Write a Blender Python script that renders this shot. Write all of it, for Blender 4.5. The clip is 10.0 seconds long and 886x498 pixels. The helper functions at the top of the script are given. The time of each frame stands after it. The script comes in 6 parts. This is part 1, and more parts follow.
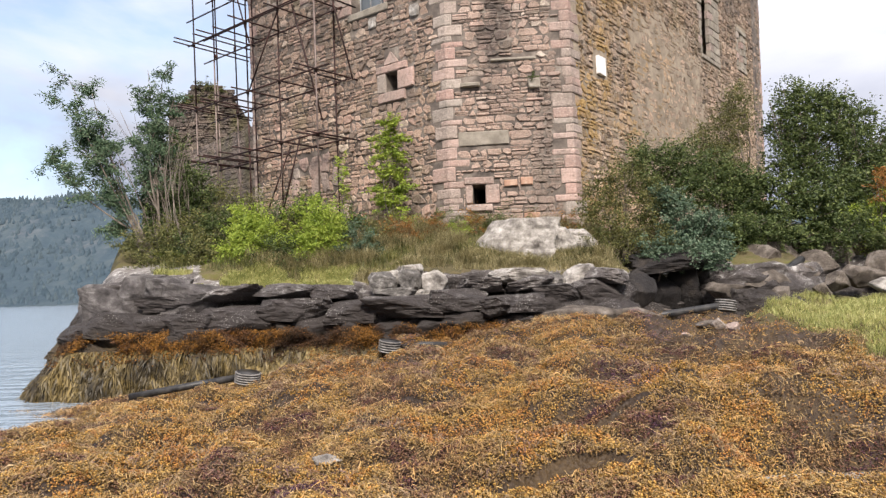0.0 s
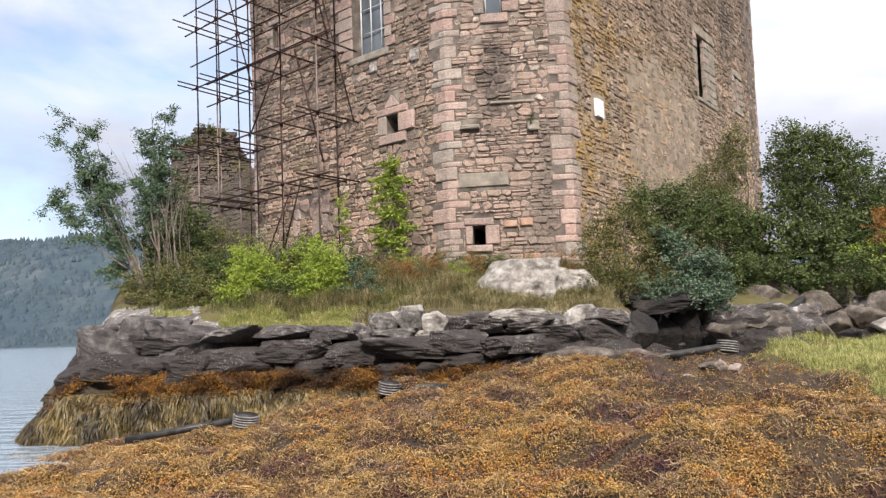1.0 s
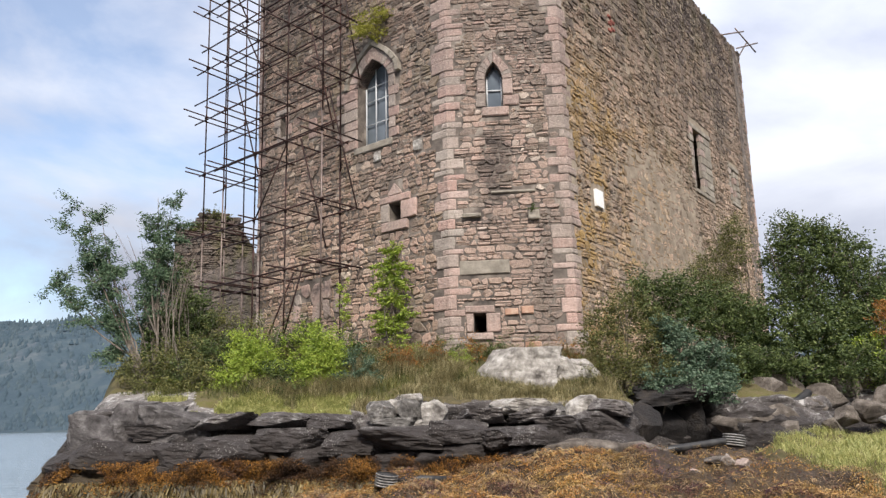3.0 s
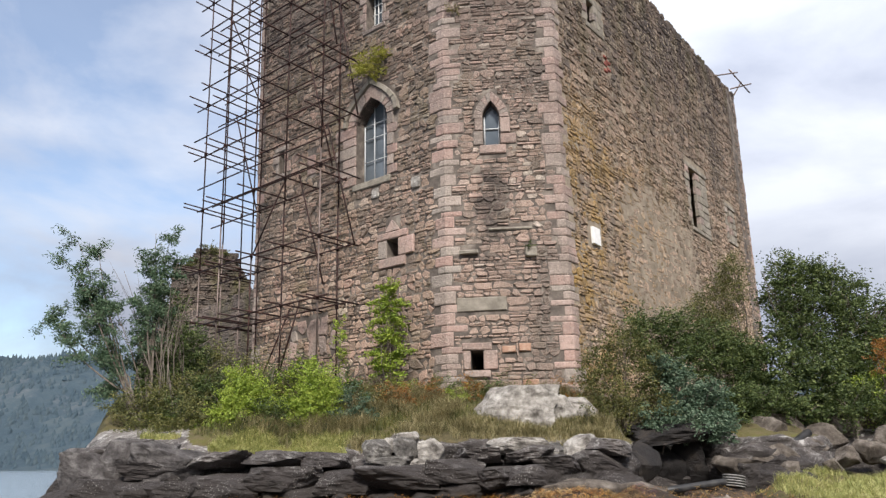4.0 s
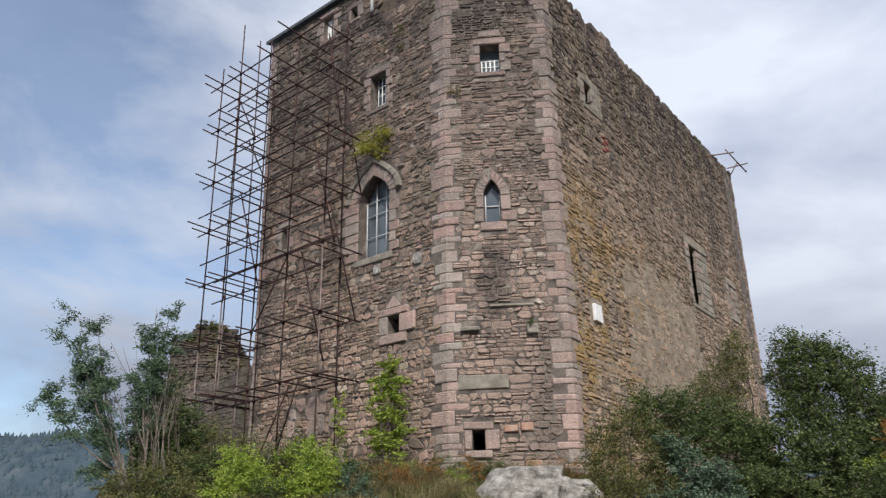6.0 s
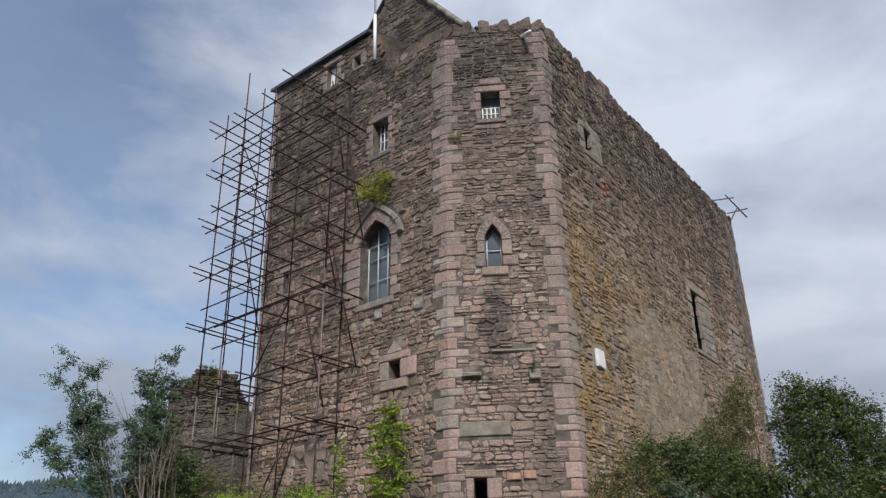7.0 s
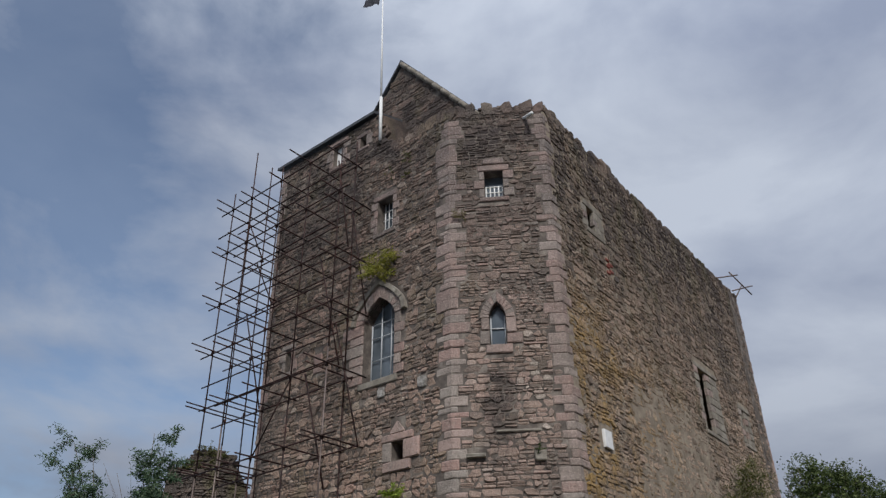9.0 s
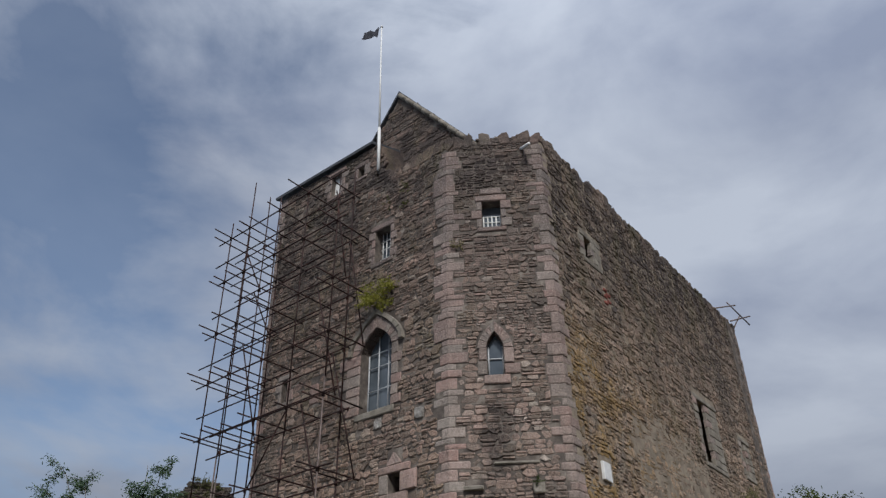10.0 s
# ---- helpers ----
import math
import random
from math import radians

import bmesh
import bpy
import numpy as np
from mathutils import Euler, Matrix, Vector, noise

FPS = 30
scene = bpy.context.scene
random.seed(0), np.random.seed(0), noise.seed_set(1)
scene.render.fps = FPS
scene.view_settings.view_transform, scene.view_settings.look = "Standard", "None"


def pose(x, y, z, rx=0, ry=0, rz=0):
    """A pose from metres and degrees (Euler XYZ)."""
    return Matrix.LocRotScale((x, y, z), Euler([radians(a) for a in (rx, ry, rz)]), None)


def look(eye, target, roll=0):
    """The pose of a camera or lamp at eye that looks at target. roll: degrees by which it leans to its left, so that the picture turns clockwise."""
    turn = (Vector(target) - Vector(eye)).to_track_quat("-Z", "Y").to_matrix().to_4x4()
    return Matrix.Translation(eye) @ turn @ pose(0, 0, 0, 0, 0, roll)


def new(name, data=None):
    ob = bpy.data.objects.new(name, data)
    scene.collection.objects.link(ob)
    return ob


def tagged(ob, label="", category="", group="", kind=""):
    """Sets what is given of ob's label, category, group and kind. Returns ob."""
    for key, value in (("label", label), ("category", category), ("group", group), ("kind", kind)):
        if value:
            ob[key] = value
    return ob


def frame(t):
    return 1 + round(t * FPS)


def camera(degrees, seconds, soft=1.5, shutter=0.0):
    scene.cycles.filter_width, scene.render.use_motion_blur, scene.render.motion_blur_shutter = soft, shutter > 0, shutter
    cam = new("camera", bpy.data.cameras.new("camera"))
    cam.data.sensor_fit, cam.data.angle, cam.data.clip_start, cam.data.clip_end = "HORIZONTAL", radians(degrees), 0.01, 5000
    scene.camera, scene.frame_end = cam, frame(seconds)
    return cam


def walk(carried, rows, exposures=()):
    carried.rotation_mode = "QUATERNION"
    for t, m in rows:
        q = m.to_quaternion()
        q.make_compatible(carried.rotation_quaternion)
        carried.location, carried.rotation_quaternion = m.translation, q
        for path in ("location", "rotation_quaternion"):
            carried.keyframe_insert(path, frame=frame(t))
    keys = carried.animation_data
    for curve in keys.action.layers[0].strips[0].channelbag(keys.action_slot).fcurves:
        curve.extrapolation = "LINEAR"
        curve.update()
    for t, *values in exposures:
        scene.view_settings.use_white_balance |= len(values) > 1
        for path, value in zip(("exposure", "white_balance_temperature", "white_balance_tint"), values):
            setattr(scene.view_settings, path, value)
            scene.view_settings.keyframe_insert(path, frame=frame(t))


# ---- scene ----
cam = camera(62.51, 10.0, soft=1.35)
EYE = (0.0, 0.0, 1.6)
# seconds, pitch from straight down, roll, yaw: a hand-held camera that tilts up on the spot
TURNS = [
    (0.0, 93.501, 1.597, 0.098),
    (0.5, 94.96, 1.721, 0.12),
    (1.0, 96.699, 1.644, 0.116),
    (1.5, 98.319, 1.557, 0.118),
    (2.0, 100.204, 1.35, 0.156),
    (2.5, 101.856, 1.233, 0.177),
    (3.0, 103.523, 0.956, 0.073),
    (4.5, 107.701, 0.708, -0.264),
    (5.0, 109.066, 0.646, -0.28),
    (5.5, 110.644, 0.589, -0.214),
    (7.0, 115.883, 0.449, -0.088),
    (7.5, 117.453, 0.403, 0.023),
    (8.0, 118.97, 0.336, 0.145),
    (8.5, 120.505, 0.284, 0.204),
    (9.0, 121.938, 0.255, 0.16),
    (9.5, 123.225, 0.241, 0.043),
    (10.0, 124.271, 0.281, -0.054),
]
EXPOSURES = [(0.0, 0.60, 6750, 13), (1.5, 0.55, 6680, 12), (3.0, 0.42, 6550, 11), (4.5, 0.24, 6450, 10), (5.5, 0.08, 6350, 10), (7.0, -0.28, 6200, 9), (8.5, -0.6, 6100, 9), (10.0, -0.76, 6050, 9)]
walk(cam, [(t, pose(*EYE, rx, ry, rz)) for t, rx, ry, rz in TURNS], EXPOSURES)

# ---- sky and sun ----
SUN_EL, SUN_AZ = radians(42), radians(176)      # azimuth clockwise from +y
world = bpy.data.worlds.new("sky")
scene.world = world
world.use_nodes = True
wt = world.node_tree
wt.nodes.clear()


def wnode(kind, **kw):
    n = wt.nodes.new(kind)
    for k, val in kw.items():
        n.inputs[k].default_value = val
    return n


w_co = wt.nodes.new("ShaderNodeTexCoord")
w_sky = wt.nodes.new("ShaderNodeTexSky")
w_sky.sky_type, w_sky.sun_disc = "NISHITA", False
w_sky.sun_elevation, w_sky.sun_rotation = SUN_EL, SUN_AZ
w_map = wnode("ShaderNodeMapping")
w_map.inputs["Scale"].default_value = (1.0, 1.0, 2.0)
w_map.inputs["Location"].default_value = (0.35, 0.2, 0.1)
w_n1 = wnode("ShaderNodeTexNoise", Scale=3.1, Detail=9.0, Roughness=0.55, Distortion=0.3)
w_n2 = wnode("ShaderNodeTexNoise", Scale=2.3, Detail=8.0, Roughness=0.52, Distortion=0.25)
w_r1 = wt.nodes.new("ShaderNodeValToRGB")       # cloud cover
w_r1.color_ramp.elements[0].position, w_r1.color_ramp.elements[0].color = 0.40, (0.22, 0.22, 0.22, 1)
w_r1.color_ramp.elements[1].position, w_r1.color_ramp.elements[1].color = 0.64, (1, 1, 1, 1)
w_r2 = wt.nodes.new("ShaderNodeValToRGB")       # cloud brightness
w_r2.color_ramp.elements[0].position, w_r2.color_ramp.elements[0].color = 0.38, (0.50, 0.555, 0.71, 1)
w_r2.color_ramp.elements[1].position, w_r2.color_ramp.elements[1].color = 0.62, (0.93, 0.975, 1.08, 1)
w_dir = wnode("ShaderNodeSeparateXYZ")
w_gap = wt.nodes.new("ShaderNodeVectorMath")     # the cloud thins to the north-west
w_gap.operation = "DISTANCE"
w_gap.inputs[1].default_value = (-0.50, 0.74, 0.44)
w_near = wt.nodes.new("ShaderNodeMapRange")
w_near.inputs["From Min"].default_value, w_near.inputs["From Max"].default_value = 0.08, 0.76
w_near.inputs["To Min"].default_value, w_near.inputs["To Max"].default_value = -0.12, 0.30
w_thin = wt.nodes.new("ShaderNodeMath")
w_thin.operation = "ADD"
w_side = wt.nodes.new("ShaderNodeMapRange")      # brighter cloud towards the east
w_side.inputs["From Min"].default_value, w_side.inputs["From Max"].default_value = -0.6, 0.6
w_side.inputs["To Min"].default_value, w_side.inputs["To Max"].default_value = 0.83, 1.00
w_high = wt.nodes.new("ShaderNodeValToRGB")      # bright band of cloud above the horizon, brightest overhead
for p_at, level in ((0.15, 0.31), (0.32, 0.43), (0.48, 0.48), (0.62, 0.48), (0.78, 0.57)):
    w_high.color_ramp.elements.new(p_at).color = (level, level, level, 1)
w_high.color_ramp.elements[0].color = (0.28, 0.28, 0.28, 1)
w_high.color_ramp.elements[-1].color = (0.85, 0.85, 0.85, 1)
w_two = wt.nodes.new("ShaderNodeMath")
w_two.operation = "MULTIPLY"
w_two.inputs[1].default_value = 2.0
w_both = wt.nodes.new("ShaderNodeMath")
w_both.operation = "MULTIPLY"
w_mul = wt.nodes.new("ShaderNodeVectorMath")
w_mul.operation = "SCALE"
w_mix = wt.nodes.new("ShaderNodeMix")
w_mix.data_type = "RGBA"
w_gain = wt.nodes.new("ShaderNodeVectorMath")
w_gain.operation = "SCALE"
w_gain.inputs["Scale"].default_value = 0.17
w_bg = wnode("ShaderNodeBackground", Strength=1.0)
w_out = wt.nodes.new("ShaderNodeOutputWorld")
for a, b in ((w_co.outputs["Generated"], w_map.inputs["Vector"]), (w_map.outputs[0], w_n1.inputs["Vector"]), (w_map.outputs[0], w_n2.inputs["Vector"]),
             (w_co.outputs["Generated"], w_gap.inputs[0]), (w_gap.outputs["Value"], w_near.inputs["Value"]), (w_near.outputs[0], w_thin.inputs[0]), (w_n1.outputs["Fac"], w_thin.inputs[1]), (w_thin.outputs[0], w_r1.inputs[0]), (w_n2.outputs["Fac"], w_r2.inputs[0]), (w_co.outputs["Generated"], w_dir.inputs[0]),
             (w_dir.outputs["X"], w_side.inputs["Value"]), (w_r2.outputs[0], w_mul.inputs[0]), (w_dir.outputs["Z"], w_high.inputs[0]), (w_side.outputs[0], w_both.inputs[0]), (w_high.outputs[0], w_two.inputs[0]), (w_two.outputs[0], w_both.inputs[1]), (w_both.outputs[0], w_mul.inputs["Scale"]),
             (w_sky.outputs[0], w_gain.inputs[0]), (w_r1.outputs[0], w_mix.inputs["Factor"]), (w_gain.outputs[0], w_mix.inputs["A"]),
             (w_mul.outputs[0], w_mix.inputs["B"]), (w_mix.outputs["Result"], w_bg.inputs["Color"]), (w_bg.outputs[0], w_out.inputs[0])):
    wt.links.new(a, b)
sun = new("sun", bpy.data.lights.new("sun", "SUN"))
sun.data.energy, sun.data.angle, sun.data.color = 4.9, radians(12), (1.0, 0.95, 0.88)
sun.matrix_world = look((0, 0, 60), (-math.sin(SUN_AZ) * math.cos(SUN_EL), -math.cos(SUN_AZ) * math.cos(SUN_EL), 60 - math.sin(SUN_EL)))

# ---- materials ----
class Nodes:
    """Short hand for a node material."""

    def __init__(self, name, rough=0.85, metal=0.0, spec=0.3):
        self.m = bpy.data.materials.new(name)
        self.m.use_nodes = True
        self.t = self.m.node_tree
        self.b = self.t.nodes["Principled BSDF"]
        self.b.inputs["Roughness"].default_value = rough
        self.b.inputs["Metallic"].default_value = metal
        self.b.inputs["Specular IOR Level"].default_value = spec
        self.pos = self.t.nodes.new("ShaderNodeNewGeometry")

    def put(self, socket, value):
        if isinstance(value, bpy.types.NodeSocket):
            self.t.links.new(value, socket)
        elif isinstance(value, (tuple, list)) and len(value) == 3 and socket.type == "RGBA":
            socket.default_value = (*value, 1)
        else:
            socket.default_value = value

    def noise(self, scale, detail=4.0, rough=0.55, stretch=(1, 1, 1), at=(0, 0, 0)):
        mp = self.t.nodes.new("ShaderNodeMapping")
        mp.inputs["Scale"].default_value, mp.inputs["Location"].default_value = stretch, at
        self.put(mp.inputs["Vector"], self.pos.outputs["Position"])
        n = self.t.nodes.new("ShaderNodeTexNoise")
        n.inputs["Scale"].default_value, n.inputs["Detail"].default_value, n.inputs["Roughness"].default_value = scale, detail, rough
        self.put(n.inputs["Vector"], mp.outputs[0])
        return n.outputs["Fac"]

    def cells(self, scale, stretch=(1, 1, 1), feature="F1"):
        mp = self.t.nodes.new("ShaderNodeMapping")
        mp.inputs["Scale"].default_value = stretch
        self.put(mp.inputs["Vector"], self.pos.outputs["Position"])
        n = self.t.nodes.new("ShaderNodeTexVoronoi")
        n.feature = feature
        n.inputs["Scale"].default_value = scale
        self.put(n.inputs["Vector"], mp.outputs[0])
        return n.outputs["Distance"]

    def island(self):
        return self.pos.outputs["Random Per Island"]

    def piece(self):
        return self.t.nodes.new("ShaderNodeObjectInfo").outputs["Random"]

    def axis(self, name):
        s = self.t.nodes.new("ShaderNodeSeparateXYZ")
        self.put(s.inputs[0], self.pos.outputs["Position"])
        return s.outputs[name]

    def up(self):
        s = self.t.nodes.new("ShaderNodeSeparateXYZ")
        self.put(s.inputs[0], self.pos.outputs["Normal"])
        return s.outputs["Z"]

    def ramp(self, fac, *stops):
        n = self.t.nodes.new("ShaderNodeValToRGB")
        e = n.color_ramp.elements
        while len(e) < len(stops):
            e.new(0.5)
        for k, (p, c) in enumerate(stops):
            e[k].position = p
            e[k].color = (*c, 1) if isinstance(c, tuple) else (c, c, c, 1)
        self.put(n.inputs[0], fac)
        return n.outputs[0]

    def span(self, value, a, b, c=0.0, d=1.0):
        n = self.t.nodes.new("ShaderNodeMapRange")
        for k, val in zip(("Value", "From Min", "From Max", "To Min", "To Max"), (value, a, b, c, d)):
            self.put(n.inputs[k], val)
        return n.outputs[0]

    def calc(self, op, a, b=0.0):
        n = self.t.nodes.new("ShaderNodeMath")
        n.operation = op
        n.use_clamp = False
        self.put(n.inputs[0], a)
        self.put(n.inputs[1], b)
        return n.outputs[0]

    def mix(self, fac, a, b, how="MIX"):
        n = self.t.nodes.new("ShaderNodeMix")
        n.data_type, n.blend_type = "RGBA", how
        self.put(n.inputs["Factor"], fac)
        self.put(n.inputs["A"], a)
        self.put(n.inputs["B"], b)
        return n.outputs["Result"]

    def done(self, color, bump=None, depth=0.02, rough=None, strength=0.8):
        self.put(self.b.inputs["Base Color"], color)
        if bump is not None:
            n = self.t.nodes.new("ShaderNodeBump")
            n.inputs["Strength"].default_value, n.inputs["Distance"].default_value = strength, depth
            self.put(n.inputs["Height"], bump)
            self.put(self.b.inputs["Normal"], n.outputs[0])
        if rough is not None:
            self.put(self.b.inputs["Roughness"], rough)
        return self.m


def rubble_material(name, tones, lichen=None, moss=0.15, soot=None):
    n = Nodes(name, 0.92, 0, 0.2)
    base = n.ramp(n.island(), *[(p, (min(0.62, c[0] * 1.16), c[1] * 1.06, c[2] * 1.04)) for p, c in tones])
    base = n.mix(n.ramp(n.noise(9, 7, 0.7), (0.40, 0.0), (0.68, 0.5)), base, (0.12, 0.10, 0.086))
    base = n.mix(n.ramp(n.noise(34, 5, 0.7), (0.50, 0.0), (0.64, 0.45)), base, (0.08, 0.067, 0.058))
    base = n.mix(n.ramp(n.noise(27, 5, 0.7, at=(5, 1, 3)), (0.54, 0.0), (0.66, 0.5)), base, (0.50, 0.45, 0.38))
    base = n.mix(n.ramp(n.noise(0.55, 5, 0.6, (1, 1, 0.4)), (0.46, 0.0), (0.68, 0.6)), base, (0.10, 0.09, 0.08))
    base = n.mix(n.ramp(n.noise(22, 3), (0.62, 0.0), (0.74, 0.4)), base, (0.42, 0.39, 0.34))
    # darker with height, in uneven patches
    darkened = n.calc("MULTIPLY", n.span(n.axis("Z"), 9.5, 18.5, 0.0, 0.93), n.ramp(n.noise(0.8, 6, 0.65, at=(1, 9, 4)), (0.36, 0.45), (0.58, 1.0)))
    base = n.mix(darkened, base, (0.062, 0.051, 0.049))
    if moss:
        base = n.mix(n.ramp(n.noise(0.9, 5, 0.6, (1, 1, 0.5), (7, 3, 1)), (0.52, 0.0), (0.72, moss * 3)), base, (0.14, 0.13, 0.055))
    if lichen:
        x0, x1, z0, z1 = lichen
        m = n.calc("MULTIPLY", n.span(n.axis("X"), x1, x0), n.calc("MULTIPLY", n.span(n.axis("Z"), z1, z1 - 3), n.span(n.axis("Z"), z0, z0 + 1.5)))
        m = n.calc("MULTIPLY", m, n.ramp(n.noise(1.1, 6, 0.65), (0.42, 0.0), (0.62, 0.85)))
        base = n.mix(m, base, (0.37, 0.235, 0.075))
    if soot:                     # a black damp streak
        x0, z0, wide, high = soot
        d = n.calc("ADD", n.calc("POWER", n.calc("DIVIDE", n.calc("SUBTRACT", n.axis("X"), x0), wide), 2.0), n.calc("POWER", n.calc("DIVIDE", n.calc("SUBTRACT", n.axis("Z"), z0), high), 2.0))
        d = n.calc("ADD", d, n.span(n.noise(2.4, 6, 0.7), 0.3, 0.7, -0.9, 0.9))
        base = n.mix(n.span(d, 1.1, 0.1, 0.0, 0.7), base, (0.045, 0.04, 0.04))
    return n.done(base, n.mix(0.4, n.noise(14, 6, 0.7), n.noise(50, 4)), 0.09, strength=1.0)


GREYS = ((0.0, (0.19, 0.158, 0.133)), (0.25, (0.285, 0.23, 0.19)), (0.5, (0.365, 0.285, 0.23)), (0.72, (0.41, 0.325, 0.268)), (0.88, (0.43, 0.325, 0.272)), (1.0, (0.56, 0.49, 0.42)))
BROWNS = ((0.0, (0.15, 0.12, 0.096)), (0.3, (0.30, 0.23, 0.175)), (0.6, (0.405, 0.31, 0.236)), (0.85, (0.46, 0.33, 0.262)), (1.0, (0.57, 0.475, 0.38)))
WARMS = ((0.0, (0.15, 0.123, 0.098)), (0.3, (0.285, 0.228, 0.172)), (0.6, (0.38, 0.302, 0.224)), (0.85, (0.43, 0.333, 0.25)), (1.0, (0.51, 0.425, 0.33)))
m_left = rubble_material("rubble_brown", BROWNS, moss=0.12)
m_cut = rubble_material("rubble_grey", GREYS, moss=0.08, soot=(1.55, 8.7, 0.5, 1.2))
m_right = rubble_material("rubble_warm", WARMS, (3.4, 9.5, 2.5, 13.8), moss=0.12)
m_curtain = rubble_material("rubble_curtain", ((0.0, (0.10, 0.085, 0.072)), (0.5, (0.17, 0.14, 0.118)), (1.0, (0.24, 0.20, 0.17))), moss=0.2)
m_dark_rubble = rubble_material("rubble_dark", ((0.0, (0.04, 0.034, 0.03)), (0.6, (0.10, 0.08, 0.065)), (1.0, (0.16, 0.13, 0.105))), moss=0.3)


def plain_rock(name, a, b, c, scale=3.0, depth=0.04, rough=0.9):
    n = Nodes(name, rough, 0, 0.25)
    base = n.ramp(n.noise(scale, 7, 0.62), (0.3, a), (0.52, b), (0.72, c))
    base = n.mix(n.ramp(n.noise(scale * 9, 4), (0.55, 0.0), (0.75, 0.5)), base, a)
    return n.done(base, n.mix(0.35, n.noise(scale * 3, 7, 0.65), n.noise(scale * 18, 3)), depth)


m_mortar = plain_rock("lime_mortar", (0.05, 0.042, 0.037), (0.135, 0.112, 0.095), (0.29, 0.25, 0.21), 2.2)
m_mortar_warm = plain_rock("warm_harling", (0.14, 0.112, 0.084), (0.245, 0.20, 0.15), (0.34, 0.285, 0.215), 2.0)
m_inside = plain_rock("inner_masonry", (0.05, 0.045, 0.04), (0.09, 0.08, 0.07), (0.12, 0.11, 0.10))
m_pale = plain_rock("lichened_stone", (0.08, 0.07, 0.062), (0.32, 0.295, 0.265), (0.54, 0.51, 0.47), 4.5, 0.1)
m_ledge_stone = plain_rock("ledge_stone", (0.035, 0.032, 0.03), (0.13, 0.12, 0.11), (0.40, 0.38, 0.35), 5.0, 0.1)
m_end = plain_rock("end_slab_stone", (0.035, 0.031, 0.03), (0.105, 0.095, 0.092), (0.23, 0.215, 0.205), 4.0, 0.14)
m_slab = plain_rock("grey_slab", (0.14, 0.122, 0.10), (0.235, 0.208, 0.17), (0.32, 0.29, 0.245), 3.0)

n = Nodes("pink_sandstone", 0.9, 0, 0.2)
c = n.ramp(n.piece(), (0.0, (0.34, 0.22, 0.185)), (0.3, (0.42, 0.285, 0.24)), (0.65, (0.44, 0.33, 0.285)), (0.85, (0.36, 0.31, 0.265)), (1.0, (0.27, 0.24, 0.21)))
c = n.mix(n.ramp(n.noise(0.7, 7, 0.68, (1, 1, 0.8)), (0.40, 0.0), (0.62, 0.85)), c, (0.20, 0.165, 0.14))
# quoins too turn darker towards the top
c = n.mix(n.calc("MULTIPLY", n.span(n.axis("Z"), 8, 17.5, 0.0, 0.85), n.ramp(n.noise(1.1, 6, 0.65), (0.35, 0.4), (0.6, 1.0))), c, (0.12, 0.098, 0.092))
c = n.mix(n.ramp(n.noise(18, 6, 0.7), (0.5, 0.0), (0.68, 0.55)), c, (0.52, 0.43, 0.38))
c = n.mix(n.ramp(n.noise(11, 6, 0.7, at=(2, 4, 1)), (0.52, 0.0), (0.66, 0.6)), c, (0.16, 0.125, 0.105))
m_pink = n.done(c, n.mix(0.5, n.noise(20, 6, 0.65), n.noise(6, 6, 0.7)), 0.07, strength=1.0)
m_red = plain_rock("red_stone", (0.16, 0.05, 0.04), (0.26, 0.09, 0.07), (0.33, 0.13, 0.10))
m_orange = plain_rock("orange_stone", (0.22, 0.125, 0.085), (0.33, 0.20, 0.14), (0.40, 0.29, 0.22))

n = Nodes("rusty_tube", 0.7, 0.3, 0.4)
m_tube = n.done(n.ramp(n.noise(3.5, 5), (0.35, (0.016, 0.008, 0.007)), (0.55, (0.036, 0.015, 0.012)), (0.7, (0.07, 0.03, 0.022))), n.noise(40, 3), 0.004)
n = Nodes("grey_tube", 0.55, 0.5, 0.5)
m_tube2 = n.done(n.ramp(n.noise(4, 4), (0.3, (0.10, 0.075, 0.065)), (0.7, (0.22, 0.17, 0.15))))

n = Nodes("window_glass", 0.06, 0, 0.8)
m_glass = n.done(n.ramp(n.noise(1.2, 2), (0.3, (0.06, 0.073, 0.085)), (0.7, (0.12, 0.14, 0.16))))
n = Nodes("white_board", 0.6)
m_board = n.done(n.ramp(n.noise(5, 4), (0.3, (0.62, 0.61, 0.59)), (0.7, (0.78, 0.77, 0.75))))
n = Nodes("grey_paint", 0.5)
m_frame = n.done(n.ramp(n.noise(9, 3), (0.3, (0.40, 0.41, 0.42)), (0.7, (0.52, 0.53, 0.54))))
n = Nodes("white_paint", 0.4)
m_white = n.done(n.ramp(n.noise(6, 3), (0.3, (0.68, 0.67, 0.64)), (0.7, (0.80, 0.79, 0.77))))
n = Nodes("slate", 0.6)
m_slate = n.done(n.ramp(n.noise(6, 5), (0.3, (0.035, 0.037, 0.042)), (0.7, (0.075, 0.078, 0.085))), n.noise(12, 4), 0.02)
n = Nodes("dark_cloth", 0.9)
m_cloth = n.done(n.ramp(n.noise(8, 3), (0.3, (0.02, 0.022, 0.03)), (0.7, (0.06, 0.06, 0.075))))
n = Nodes("black_plastic_pipe", 0.45)
m_pipe = n.done(n.ramp(n.noise(7, 4), (0.35, (0.012, 0.012, 0.013)), (0.7, (0.05, 0.047, 0.044))), n.noise(30, 3), 0.004)
m_ring = plain_rock("concrete_ring", (0.06, 0.055, 0.05), (0.17, 0.16, 0.15), (0.30, 0.29, 0.28), 6.0, 0.01)

